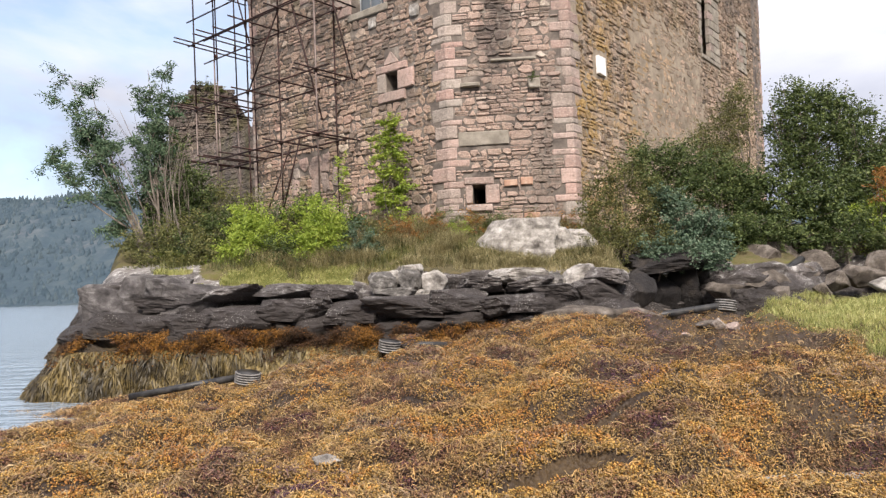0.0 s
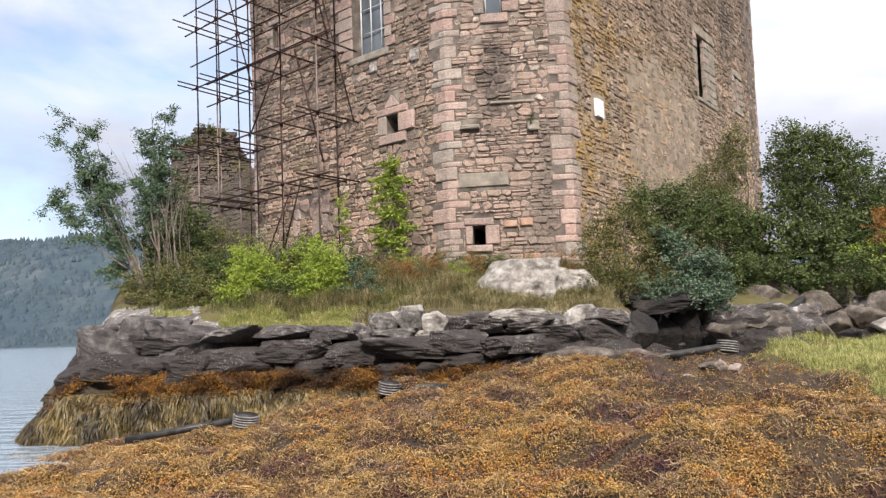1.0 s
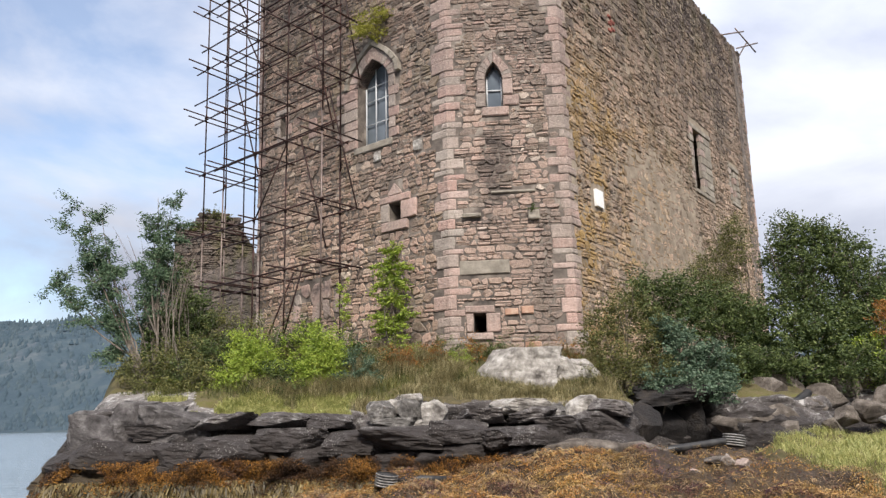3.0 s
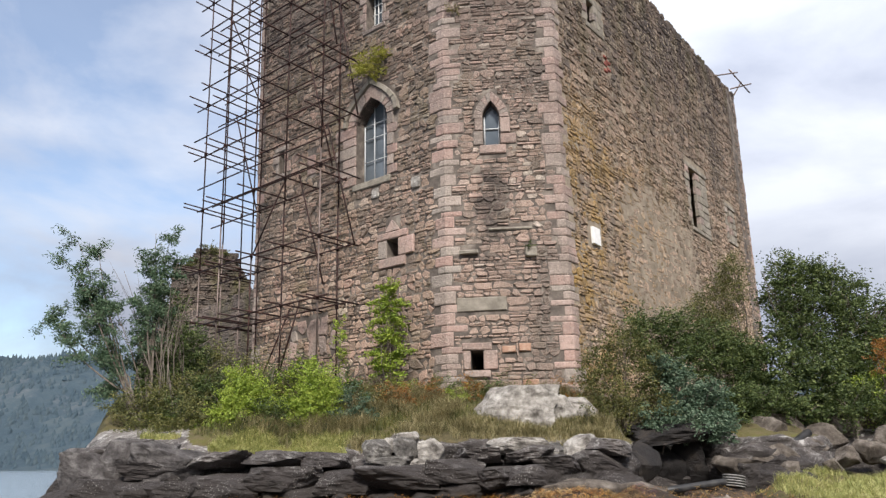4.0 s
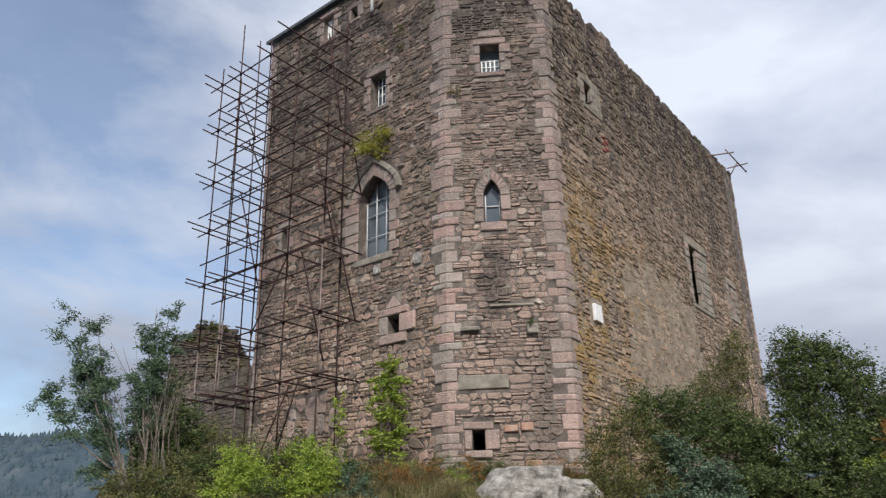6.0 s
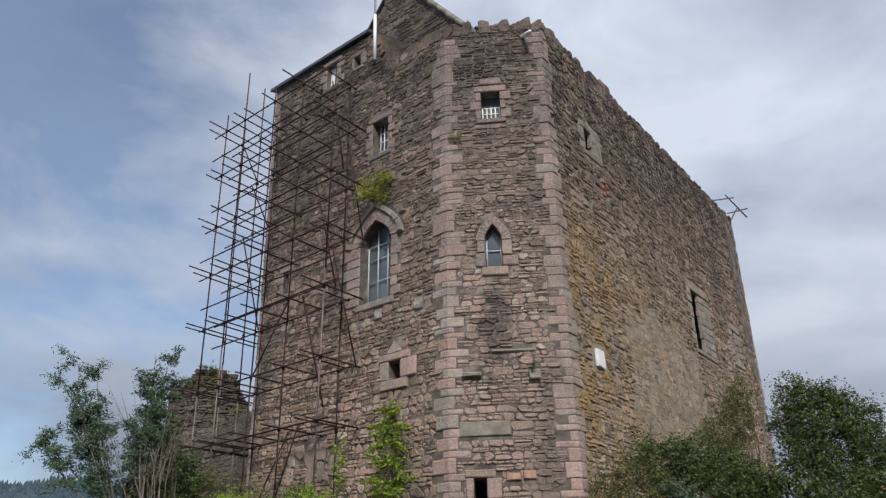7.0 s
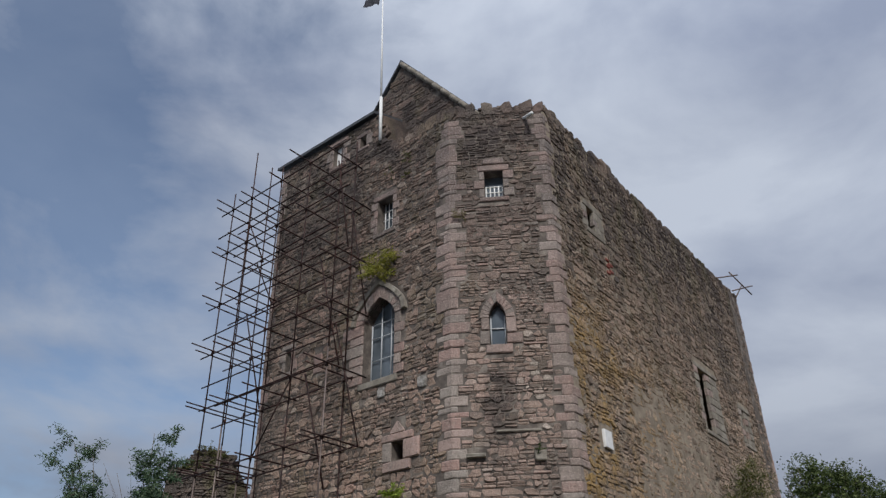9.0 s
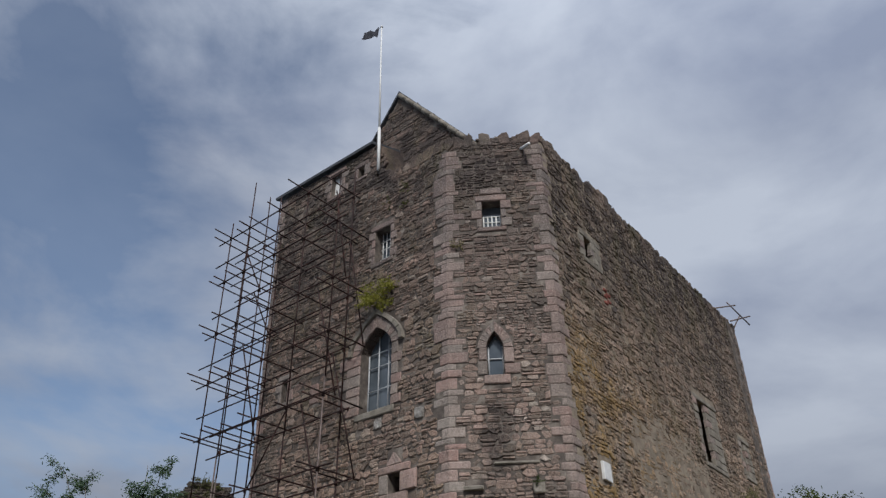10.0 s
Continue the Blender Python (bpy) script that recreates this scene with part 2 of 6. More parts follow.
# rock of the shore: weed-stained below the tide line, black band, pale lichen above
n = Nodes("shore_rock", 0.78, 0, 0.35)
z = n.calc("ADD", n.axis("Z"), n.span(n.noise(1.1, 5), 0.3, 0.7, -0.35, 0.35))
c = n.ramp(n.span(z, 0.6, 2.4), (0.0, (0.06, 0.042, 0.02)), (0.22, (0.03, 0.024, 0.021)), (0.55, (0.042, 0.035, 0.033)), (0.78, (0.10, 0.086, 0.08)), (0.98, (0.22, 0.198, 0.18)))
c = n.mix(n.ramp(n.noise(2.3, 7, 0.7), (0.36, 0.7), (0.56, 0.0)), c, (0.035, 0.03, 0.028))
c = n.mix(n.calc("MULTIPLY", n.ramp(n.noise(5.5, 7, 0.7), (0.52, 0.0), (0.64, 0.75)), n.calc("MULTIPLY", n.span(z, 1.5, 2.05), n.span(n.up(), -0.2, 0.6))), c, (0.52, 0.50, 0.47))
c = n.mix(n.calc("MULTIPLY", n.calc("MULTIPLY", n.ramp(n.cells(23), (0.14, 0.5), (0.34, 0.0)), n.ramp(n.noise(1.7, 5, 0.65), (0.45, 0.0), (0.58, 1.0))), n.span(z, 1.0, 1.4)), c, (0.42, 0.40, 0.37))
m_shore = n.done(c, n.mix(0.45, n.noise(5, 8, 0.7, (1, 1, 2.5)), n.cells(3.2, (1, 1, 2.6), "DISTANCE_TO_EDGE")), 0.22, n.ramp(n.noise(4, 4), (0.3, 0.55), (0.7, 0.9)))
m_boulder = plain_rock("grey_boulder", (0.045, 0.036, 0.029), (0.135, 0.113, 0.094), (0.27, 0.235, 0.20), 4.2, 0.12, 0.85)
# near-black: the shade of the hollow under the bushes is in this colour
m_hollow_rock = plain_rock("hollow_shade_rock", (0.010, 0.009, 0.009), (0.022, 0.019, 0.018), (0.05, 0.04, 0.032), 2.6, 0.14, 0.7)

# weed bed under the fronds, its dark colour standing for shade in their gaps
n = Nodes("shaded_weed_bed", 0.6, 0, 0.4)
PATCH = n.noise(0.9, 6, 0.65)
c = n.ramp(PATCH, (0.30, (0.014, 0.008, 0.008)), (0.45, (0.032, 0.019, 0.010)), (0.58, (0.062, 0.037, 0.013)), (0.72, (0.05, 0.03, 0.013)))
c = n.mix(n.ramp(n.noise(25, 5), (0.4, 0.0), (0.7, 0.7)), c, (0.03, 0.018, 0.010))
m_bed = n.done(c, n.mix(0.5, n.noise(16, 6, 0.7), n.cells(24)), 0.06)


def weed(name, scale, *tones):
    n = Nodes(name, 0.5, 0, 0.25)
    f = n.calc("ADD", n.calc("MULTIPLY", n.island(), 0.16), n.calc("MULTIPLY", n.noise(scale, 6, 0.66), 2.6))
    hue = n.ramp(n.calc("SUBTRACT", f, 0.87), *tones)
    lone = n.calc("FRACT", n.calc("MULTIPLY", n.island(), 37.0))
    return n.done(n.mix(1.0, hue, n.ramp(lone, (0.0, 0.30), (0.45, 0.82), (0.85, 1.2), (1.0, 1.45)), "MULTIPLY"))


m_weed = weed("rockweed", 0.8, (0.08, (0.071, 0.034, 0.056)), (0.22, (0.130, 0.056, 0.047)), (0.34, (0.195, 0.111, 0.058)), (0.46, (0.277, 0.181, 0.081)), (0.56, (0.401, 0.249, 0.069)), (0.66, (0.425, 0.209, 0.056)), (0.76, (0.319, 0.141, 0.054)), (0.86, (0.248, 0.169, 0.087)), (0.96, (0.153, 0.075, 0.078)))
m_strand = weed("weed_strands", 0.7, (0.08, (0.083, 0.046, 0.065)), (0.25, (0.149, 0.086, 0.065)), (0.42, (0.248, 0.172, 0.096)), (0.58, (0.347, 0.234, 0.093)), (0.72, (0.330, 0.180, 0.065)), (0.9, (0.231, 0.164, 0.101)))
m_hang = weed("hanging_weed", 1.5, (0.2, (0.030, 0.022, 0.010)), (0.5, (0.080, 0.058, 0.020)), (0.8, (0.145, 0.104, 0.038)))
m_orange_weed = weed("orange_weed", 1.2, (0.2, (0.045, 0.024, 0.014)), (0.45, (0.10, 0.048, 0.016)), (0.66, (0.27, 0.125, 0.02)), (0.82, (0.09, 0.042, 0.018)))


def leaf_material(name, *tones):
    n = Nodes(name, 0.55, 0, 0.35)
    f = n.calc("ADD", n.calc("MULTIPLY", n.island(), 0.62), n.calc("MULTIPLY", n.noise(2.6, 5), 1.0))
    m = n.done(n.ramp(n.calc("SUBTRACT", f, 0.31), *tones))
    n.b.inputs["Subsurface Weight"].default_value = 0.0
    tr = n.t.nodes.new("ShaderNodeBsdfTranslucent")
    n.put(tr.inputs["Color"], n.b.inputs["Base Color"].links[0].from_socket)
    mx = n.t.nodes.new("ShaderNodeMixShader")
    mx.inputs[0].default_value = 0.3
    n.put(mx.inputs[1], n.b.outputs[0])
    n.put(mx.inputs[2], tr.outputs[0])
    n.put(n.t.nodes["Material Output"].inputs["Surface"], mx.outputs[0])
    return m


m_leaf = leaf_material("green_leaf", (0.1, (0.017, 0.031, 0.010)), (0.5, (0.064, 0.094, 0.027)), (0.9, (0.185, 0.22, 0.075)))
m_sallow = leaf_material("sallow_leaf", (0.1, (0.03, 0.055, 0.032)), (0.5, (0.085, 0.135, 0.082)), (0.9, (0.20, 0.26, 0.17)))
m_ash = leaf_material("ash_leaf", (0.1, (0.035, 0.065, 0.035)), (0.5, (0.085, 0.14, 0.075)), (0.9, (0.18, 0.24, 0.14)))
m_lime = leaf_material("bright_leaf", (0.1, (0.11, 0.175, 0.022)), (0.5, (0.24, 0.32, 0.042)), (0.9, (0.40, 0.45, 0.085)))
m_olive = leaf_material("olive_leaf", (0.1, (0.034, 0.043, 0.013)), (0.5, (0.105, 0.112, 0.034)), (0.9, (0.24, 0.22, 0.075)))
m_yellow = leaf_material("yellow_leaf", (0.1, (0.14, 0.15, 0.02)), (0.5, (0.30, 0.30, 0.045)), (0.9, (0.42, 0.38, 0.09)))
m_rust = leaf_material("rusty_leaf", (0.1, (0.14, 0.05, 0.015)), (0.5, (0.28, 0.12, 0.03)), (0.9, (0.36, 0.20, 0.05)))
m_grass = leaf_material("green_grass", (0.1, (0.15, 0.175, 0.05)), (0.5, (0.35, 0.36, 0.12)), (0.9, (0.56, 0.50, 0.24)))
m_dry = leaf_material("dry_grass", (0.1, (0.085, 0.085, 0.035)), (0.5, (0.25, 0.215, 0.105)), (0.9, (0.46, 0.39, 0.22)))
n = Nodes("bark", 0.9)
m_bark = n.done(n.ramp(n.noise(7, 5), (0.3, (0.06, 0.048, 0.038)), (0.7, (0.19, 0.16, 0.13))), n.noise(30, 4), 0.01)
n = Nodes("pale_twig", 0.85)
m_twig = n.done(n.ramp(n.noise(7, 5), (0.3, (0.10, 0.082, 0.066)), (0.7, (0.24, 0.205, 0.17))))
n = Nodes("turf", 0.95)
m_turf = n.done(n.mix(n.ramp(n.noise(8, 5), (0.35, 0.0), (0.65, 1.0)), n.ramp(n.noise(0.7, 5), (0.35, (0.045, 0.04, 0.018)), (0.6, (0.09, 0.085, 0.025))), (0.10, 0.08, 0.04)), n.noise(20, 5), 0.05)

n = Nodes("sky_tinted_water", 0.16, 0, 0.5)
n.b.inputs["IOR"].default_value = 1.33
h = n.mix(0.4, n.noise(1.3, 4, 0.55, (0.45, 1.6, 1)), n.noise(0.25, 3, 0.5, (0.4, 1.4, 1)))
# pale base colour stands in for sky reflected by the ripples
m_water = n.done((0.21, 0.25, 0.285), h, 0.25, strength=0.8)
# aerial haze is put into the colours of the hill and its trees
n = Nodes("hazed_forest", 1.0, 0, 0.0)
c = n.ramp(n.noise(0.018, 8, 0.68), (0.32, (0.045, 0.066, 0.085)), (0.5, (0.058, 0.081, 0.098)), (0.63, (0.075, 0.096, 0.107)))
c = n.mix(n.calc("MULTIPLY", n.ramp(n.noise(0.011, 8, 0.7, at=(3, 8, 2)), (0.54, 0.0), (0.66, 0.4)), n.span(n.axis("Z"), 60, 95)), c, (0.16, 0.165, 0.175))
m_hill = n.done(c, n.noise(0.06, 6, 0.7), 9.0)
n = Nodes("hazed_tree", 1.0, 0, 0.0)
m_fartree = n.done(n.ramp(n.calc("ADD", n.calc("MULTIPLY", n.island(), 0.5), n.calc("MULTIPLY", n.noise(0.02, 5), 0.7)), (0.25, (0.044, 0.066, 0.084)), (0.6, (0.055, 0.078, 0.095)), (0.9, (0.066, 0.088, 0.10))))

# ---- building helpers ----
rnd = random.Random(7)


def mesh_of(name, verts, faces, material, smooth=False):
    me = bpy.data.meshes.new(name)
    me.from_pydata([tuple(p) for p in verts], [], faces)
    me.materials.append(material)
    if smooth:
        me.polygons.foreach_set("use_smooth", [True] * len(me.polygons))
    me.update()
    return me


def quads_of(name, verts, quads, material, smooth=False):
    """A large mesh of quads from arrays."""
    verts, quads = np.asarray(verts, np.float32).reshape(-1, 3), np.asarray(quads, np.int32).reshape(-1, 4)
    me = bpy.data.meshes.new(name)
    me.vertices.add(len(verts))
    me.vertices.foreach_set("co", verts.ravel())
    me.loops.add(quads.size)
    me.loops.foreach_set("vertex_index", quads.ravel())
    me.polygons.add(len(quads))
    me.polygons.foreach_set("loop_start", np.arange(0, quads.size, 4, dtype=np.int32))
    me.polygons.foreach_set("use_smooth", np.full(len(quads), smooth))
    me.materials.append(material)
    me.update(calc_edges=True)
    me.validate()
    return me


def part(name, me, parent, label=""):
    ob = new(name, me)
    ob.parent = parent
    return tagged(ob, label)


def thing(name, label, category, group="", kind="", me=None, at=None):
    ob = new(name, me)
    if at is not None:
        ob.location = at
    return tagged(ob, label, category, group, kind)


def tube_data(points, radii, sides=7):
    """Vertices and faces of a round tube along points."""
    pts = [Vector(p) for p in points]
    if not isinstance(radii, (list, tuple)):
        radii = [radii] * len(pts)
    verts, faces = [], []
    for i, p in enumerate(pts):
        d = (pts[min(i + 1, len(pts) - 1)] - pts[max(i - 1, 0)]).normalized()
        a = d.orthogonal().normalized()
        b = d.cross(a)
        for k in range(sides):
            an = 2 * math.pi * k / sides
            verts.append(p + radii[i] * (a * math.cos(an) + b * math.sin(an)))
    for i in range(len(pts) - 1):
        for k in range(sides):
            j = (k + 1) % sides
            faces.append((i * sides + k, i * sides + j, (i + 1) * sides + j, (i + 1) * sides + k))
    faces += [tuple(range(sides))[::-1], tuple((len(pts) - 1) * sides + k for k in range(sides))]
    return verts, faces


def tube(name, points, radii, material, sides=7):
    return mesh_of(name, *tube_data(points, radii, sides), material, True)


def smooth01(a, b, x):
    t = min(1.0, max(0.0, (x - a) / (b - a)))
    return t * t * (3 - 2 * t)


def fbm(x, y, z, octaves=4):
    return noise.fractal((x, y, z), 0.9, 2.0, octaves)


def boulder(name, size, material, seed, cut=0.10, level=4, sharp=0.0):
    """A worn boulder: a ball cut flat by random planes, then roughened."""
    r = random.Random(seed)
    bm = bmesh.new()
    bmesh.ops.create_icosphere(bm, subdivisions=level, radius=1)
    planes = [(Vector((r.uniform(-1, 1), r.uniform(-1, 1), r.uniform(-0.8, 1))).normalized(), r.uniform(0.5, 0.82) - sharp) for _ in range(15)]
    off = Vector((seed * 3.1, seed * 1.7, seed * 0.9))
    for vx in bm.verts:
        p = vx.co.copy()
        for d, k in planes:
            e = p.dot(d) - k
            if e > 0:
                p -= d * e * 0.97
        p *= 1 + cut * fbm(*(p * 1.3 + off), 3) + 0.05 * fbm(*(p * 4 + off), 4)
        vx.co = Vector((p.x * size[0], p.y * size[1], p.z * size[2]))
    me = bpy.data.meshes.new(name)
    bm.to_mesh(me)
    bm.free()
    me.materials.append(material)
    me.polygons.foreach_set("use_smooth", [True] * len(me.polygons))
    return me


def split_rock(name, size, material, seed, rough=0.10):
    """An angular block of bedded rock: a box with broken corners, stepped beds and a rough face."""
    r = random.Random(seed)
    bm = bmesh.new()
    bmesh.ops.create_cube(bm, size=2)
    bmesh.ops.subdivide_edges(bm, edges=bm.edges[:], cuts=11, use_grid_fill=True)
    planes = [(Vector((r.choice((-1, 1)) * r.uniform(0.3, 1), r.choice((-1, 1)) * r.uniform(0.3, 1), r.uniform(-0.6, 1))).normalized(), r.uniform(0.85, 1.2)) for _ in range(9)]
    off = Vector((seed * 2.3, seed * 1.1, seed * 0.7))
    shear = (r.uniform(-0.25, 0.25), r.uniform(-0.2, 0.2), r.uniform(-0.15, 0.15))
    for vx in bm.verts:
        p = vx.co.copy()
        for d, k in planes:
            g = p.dot(d) - k
            if g > 0:
                p -= d * g
        bed = math.floor((p.z + 0.3 * p.x * shear[2]) * 2.2 + off.z)
        step = 0.10 * math.sin(bed * 12.9 + seed)
        w = 1 + step + rough * fbm(*(p * 1.6 + off), 3) + 0.045 * fbm(*(Vector((p.x * 3, p.y * 3, p.z * 6)) + off), 3)
        p = Vector((p.x * w + shear[0] * p.z, p.y * w + shear[1] * p.z, p.z * (1 + rough * fbm(p.x * 1.5 + off.x, p.y * 1.5, 3.0, 3)) + shear[2] * p.x))
        vx.co = Vector((p.x * size[0], p.y * size[1], p.z * size[2]))
    me = bpy.data.meshes.new(name)
    bm.to_mesh(me)
    bm.free()
    me.materials.append(material)
    return me


# ---- the shore ----
FOOT = [(-30, -1.2), (-9, -0.25), (-8, -0.1), (-5, -0.02), (-3.2, 0.2), (-2, 0.36), (-0.9, 0.52), (0.7, 0.82), (2.3, 0.90), (4.4, 0.92), (7, 0.98), (12, 1.2), (30, 2.0)]


def table(rows, x):
    return float(np.interp(x, [a for a, _ in rows], [b for _, b in rows]))


def beach(x, y):
    """Height of the weed-covered foreshore."""
    z = 0.0 + smooth01(5.5, 13.5, y) * table(FOOT, x) - 0.28 * smooth01(-4.8, -8.0, x) * smooth01(4, 9, y)
    z -= 2.4 * smooth01(-9.0, -20.0, x + 0.2 * min(y, 14))
    near = smooth01(30, 18, math.hypot(x, y - 8))
    d, cells = noise.voronoi((x * 0.95 + 0.25 * noise.noise((x * 1.1, y * 1.1, 2.0)), y * 1.15 + 0.25 * noise.noise((x * 1.3, y * 1.3, 7.0)), 0.35))
    own = 0.5 + 0.5 * math.sin(cells[0].x * 12.9 + cells[0].y * 78.2)
    heap = (0.07 + 0.27 * own) * (1 - min(1.0, d[0] / 0.72) ** 2)
    heap += 0.09 * (1 - min(1.0, noise.voronoi((x * 2.7, y * 3.3, 1.7))[0][0] / 0.7) ** 2)
    hump = 0.15 * fbm(x * 0.55, y * 0.75, 1.3, 3) + heap + 0.10 * abs(noise.noise((x * 2.6, y * 3.1, 9.1))) - 0.20
    z += near * (hump * (0.35 + 0.65 * smooth01(-6.5, -2.5, x)))
    z += 0.40 * math.exp(-((x - 2.75) / 0.75) ** 2 - ((y - 8.0) / 0.75) ** 2) + 0.16 * math.exp(-((x - 0.2) / 1.3) ** 2 - ((y - 6.9) / 0.6) ** 2)
    z += 0.30 * math.exp(-((x - 4.3) / 0.9) ** 2 - ((y - 7.7) / 0.45) ** 2)
    z -= 0.42 * math.exp(-((x - 3.6) / 0.85) ** 4 - ((y - 6.75) / 0.24) ** 2)
    z -= 0.45 * math.exp(-((x + 6.3) / 1.2) ** 2 - ((y - 10.7) / 0.6) ** 2)
    z += 1.6 * smooth01(-2, -25, y) + 1.5 * smooth01(14, 40, x)
    if y > 14:
        z -= 2.0 * smooth01(14.2, 17, y) * smooth01(3, -3, x)
    if y > 45:
        z -= 5 * smooth01(45, 120, y)
    return z


def axis_steps(lo, hi, step, far):
    mid = list(np.arange(lo, hi + 1e-6, step))
    out, d = [], step
    e = hi
    while e < far:
        d *= 1.35
        e += d
        out.append(e)
    low, d, e = [], step, lo
    while e > -far:
        d *= 1.35
        e -= d
        low.append(e)
    return low[::-1] + mid + out


gx, gy = axis_steps(-10, 10, 0.09, 3500), axis_steps(4.2, 15.5, 0.08, 3500)
verts = [(x, y, beach(x, y)) for y in gy for x in gx]
nx = len(gx)
quads = [(j * nx + i, j * nx + i + 1, (j + 1) * nx + i + 1, (j + 1) * nx + i) for j in range(len(gy) - 1) for i in range(nx - 1)]
ground = thing("ground", "foreshore covered with brown and golden seaweed at low tide", "ground", kind="structure", me=quads_of("ground", verts, quads, m_bed, True))

WATER_Z = -0.17
water = thing("water", "calm grey loch water with small ripples", "water", kind="structure",
              me=mesh_of("water", [(-3500, -3500, WATER_Z), (3500, -3500, WATER_Z), (3500, 3500, WATER_Z), (-3500, 3500, WATER_Z)], [(0, 1, 2, 3)], m_water))

# the rock outcrop that carries the castle: a sheet that climbs in ledges from its foot to the turf
LIP = [(-9, 1.45), (-6.4, 2.05), (-4.6, 1.95), (-3, 1.75), (-1.6, 1.75), (-0.9, 2.05), (0, 2.05), (1.4, 1.88), (3.5, 1.95), (5, 1.95), (7, 2.0), (12, 2.1)]


def outcrop(x, v):
    """A point of the outcrop: x along the shore, v from 0 at its foot to 1 far behind the tower."""
    foot, lip = table(FOOT, x) - 0.25, table(LIP, x)
    bay = 1.1 * smooth01(3.2, 4.4, x) * smooth01(8.5, 6.0, x) + 2.2 * smooth01(6.5, 9.5, x)
    bay += 1.5 * smooth01(4.0, 4.5, x) * smooth01(6.1, 5.6, x)
    y0 = 13.45 + bay + 0.25 * fbm(x * 0.5, 2.0, 0.0, 3)
    rows = ((0.0, y0, foot), (0.16, y0 + 0.22, max(foot + 0.1, 0.62)), (0.27, y0 + 0.36, max(foot + 0.3, 1.02)), (0.33, y0 + 0.62, max(foot + 0.4, 1.2)), (0.43, y0 + 1.1, lip - 0.32),
            (0.49, y0 + 1.35, lip - 0.05), (0.55, y0 + 2.0, lip + 0.14), (0.7, y0 + 4.2, 2.95 - 0.35 * smooth01(-4.5, -6.5, x)), (0.78, max(y0 + 5.7, 19.5), 3.38), (0.86, 27.0, 3.7), (0.94, 40.0, 3.6), (1.0, 55.0, -2.0))
    y, z = float(np.interp(v, [r[0] for r in rows], [r[1] for r in rows])), float(np.interp(v, [r[0] for r in rows], [r[2] for r in rows]))
    edge = x + 0.43 * min(y, 15.2) + 0.39 * max(0.0, y - 15.2) + 0.25 * fbm(y * 0.6, x * 0.4, 4.0, 3)
    drop = smooth01(-2.75, -0.35, edge) if y < 15.2 else smooth01(-2.75 + 1.3 * smooth01(15.2, 18, y), -0.35 + 0.1 * smooth01(15.2, 18, y), edge)
    z = -0.9 + (z + 0.9) * drop ** 0.8
    z = z if x < 11 else z - 0.4 * smooth01(11, 16, x)
    rock = smooth01(0.62, 0.46, v)
    # broken ledges: beds dip gently, joints cut them
    q = Vector((x * 0.85 + 0.3 * z, y * 0.8, z * 2.6 - 0.25 * x))
    d, pts = noise.voronoi(q)
    cell = math.sin(pts[0].x * 12.9 + pts[0].y * 78.2 + pts[0].z * 37.7) * 0.5
    crack = min(1.0, (d[1] - d[0]) * 5)
    push = rock * (0.26 * cell - 0.16 * (1 - crack) + 0.12 * fbm(x * 2.1, y * 2.1, z * 5.5, 4) + 0.05 * fbm(x * 3.0, y * 3.0, z * 16.0, 3))
    z += (1 - rock) * 0.10 * fbm(x * 0.8, y * 0.8, 9.0, 3) + rock * 0.10 * fbm(x * 1.5, y * 1.5, z * 3, 3)
    return Vector((x, y - push, z + 0.35 * push))


ux = list(np.arange(-15, -10, 0.3)) + list(np.arange(-10, 10, 0.07)) + list(np.arange(10, 34, 0.6))
uv = list(np.linspace(0, 0.55, 64)) + list(np.linspace(0.56, 0.80, 30)) + list(np.linspace(0.82, 1.0, 14))
verts = [outcrop(x, q) for q in uv for x in ux]
nx = len(ux)
quads = [(j * nx + i, j * nx + i + 1, (j + 1) * nx + i + 1, (j + 1) * nx + i) for j in range(len(uv) - 1) for i in range(nx - 1)]
me = quads_of("rock_outcrop", verts, quads, m_shore, True)
me.materials.append(m_turf)
me.polygons.foreach_set("material_index", [1 if uv[k // (nx - 1)] > 0.535 + 0.03 * math.sin(k % (nx - 1) * 0.11) + 0.13 * smooth01(-5.0, -6.0, ux[k % (nx - 1)]) else 0 for k in range(len(quads))])
rock = thing("rock_outcrop", "ledged dark shore rock with white lichen, under the castle", "rock", kind="structure", me=me)
from mathutils.bvhtree import BVHTree
TREE = BVHTree.FromPolygons([Vector(p) for p in verts], quads)
del verts, quads


def bank(x, y):
    """Height of the outcrop, or of the foreshore where there is none."""
    hit = TREE.ray_cast(Vector((x, y, 50)), Vector((0, 0, -1)))[0]
    b = beach(x, y)
    return max(hit.z, b) if hit else b


# far side of the loch
def hill_z(x, y):
    rise = smooth01(900, 1500, y - 0.15 * abs(x + 500) + 60 * fbm(x * 0.003, 1, 2, 3))
    return -6 + rise * (205 + 30 * fbm(x * 0.0022, y * 0.0022, 3, 4) + 14 * fbm(x * 0.012, y * 0.012, 6, 4) - 0.02 * x)


hx, hy = np.arange(-2600, 2200, 26), np.arange(760, 1720, 22)
verts = [(x, y, hill_z(x, y)) for y in hy for x in hx]
nx = len(hx)
quads = [(j * nx + i, j * nx + i + 1, (j + 1) * nx + i + 1, (j + 1) * nx + i) for j in range(len(hy) - 1) for i in range(nx - 1)]
hill = thing("backdrop", "wooded hillside with grey crags across the loch, haze in its colour", "hill", kind="structure", me=quads_of("backdrop", verts, quads, m_hill, True))
del verts, quads

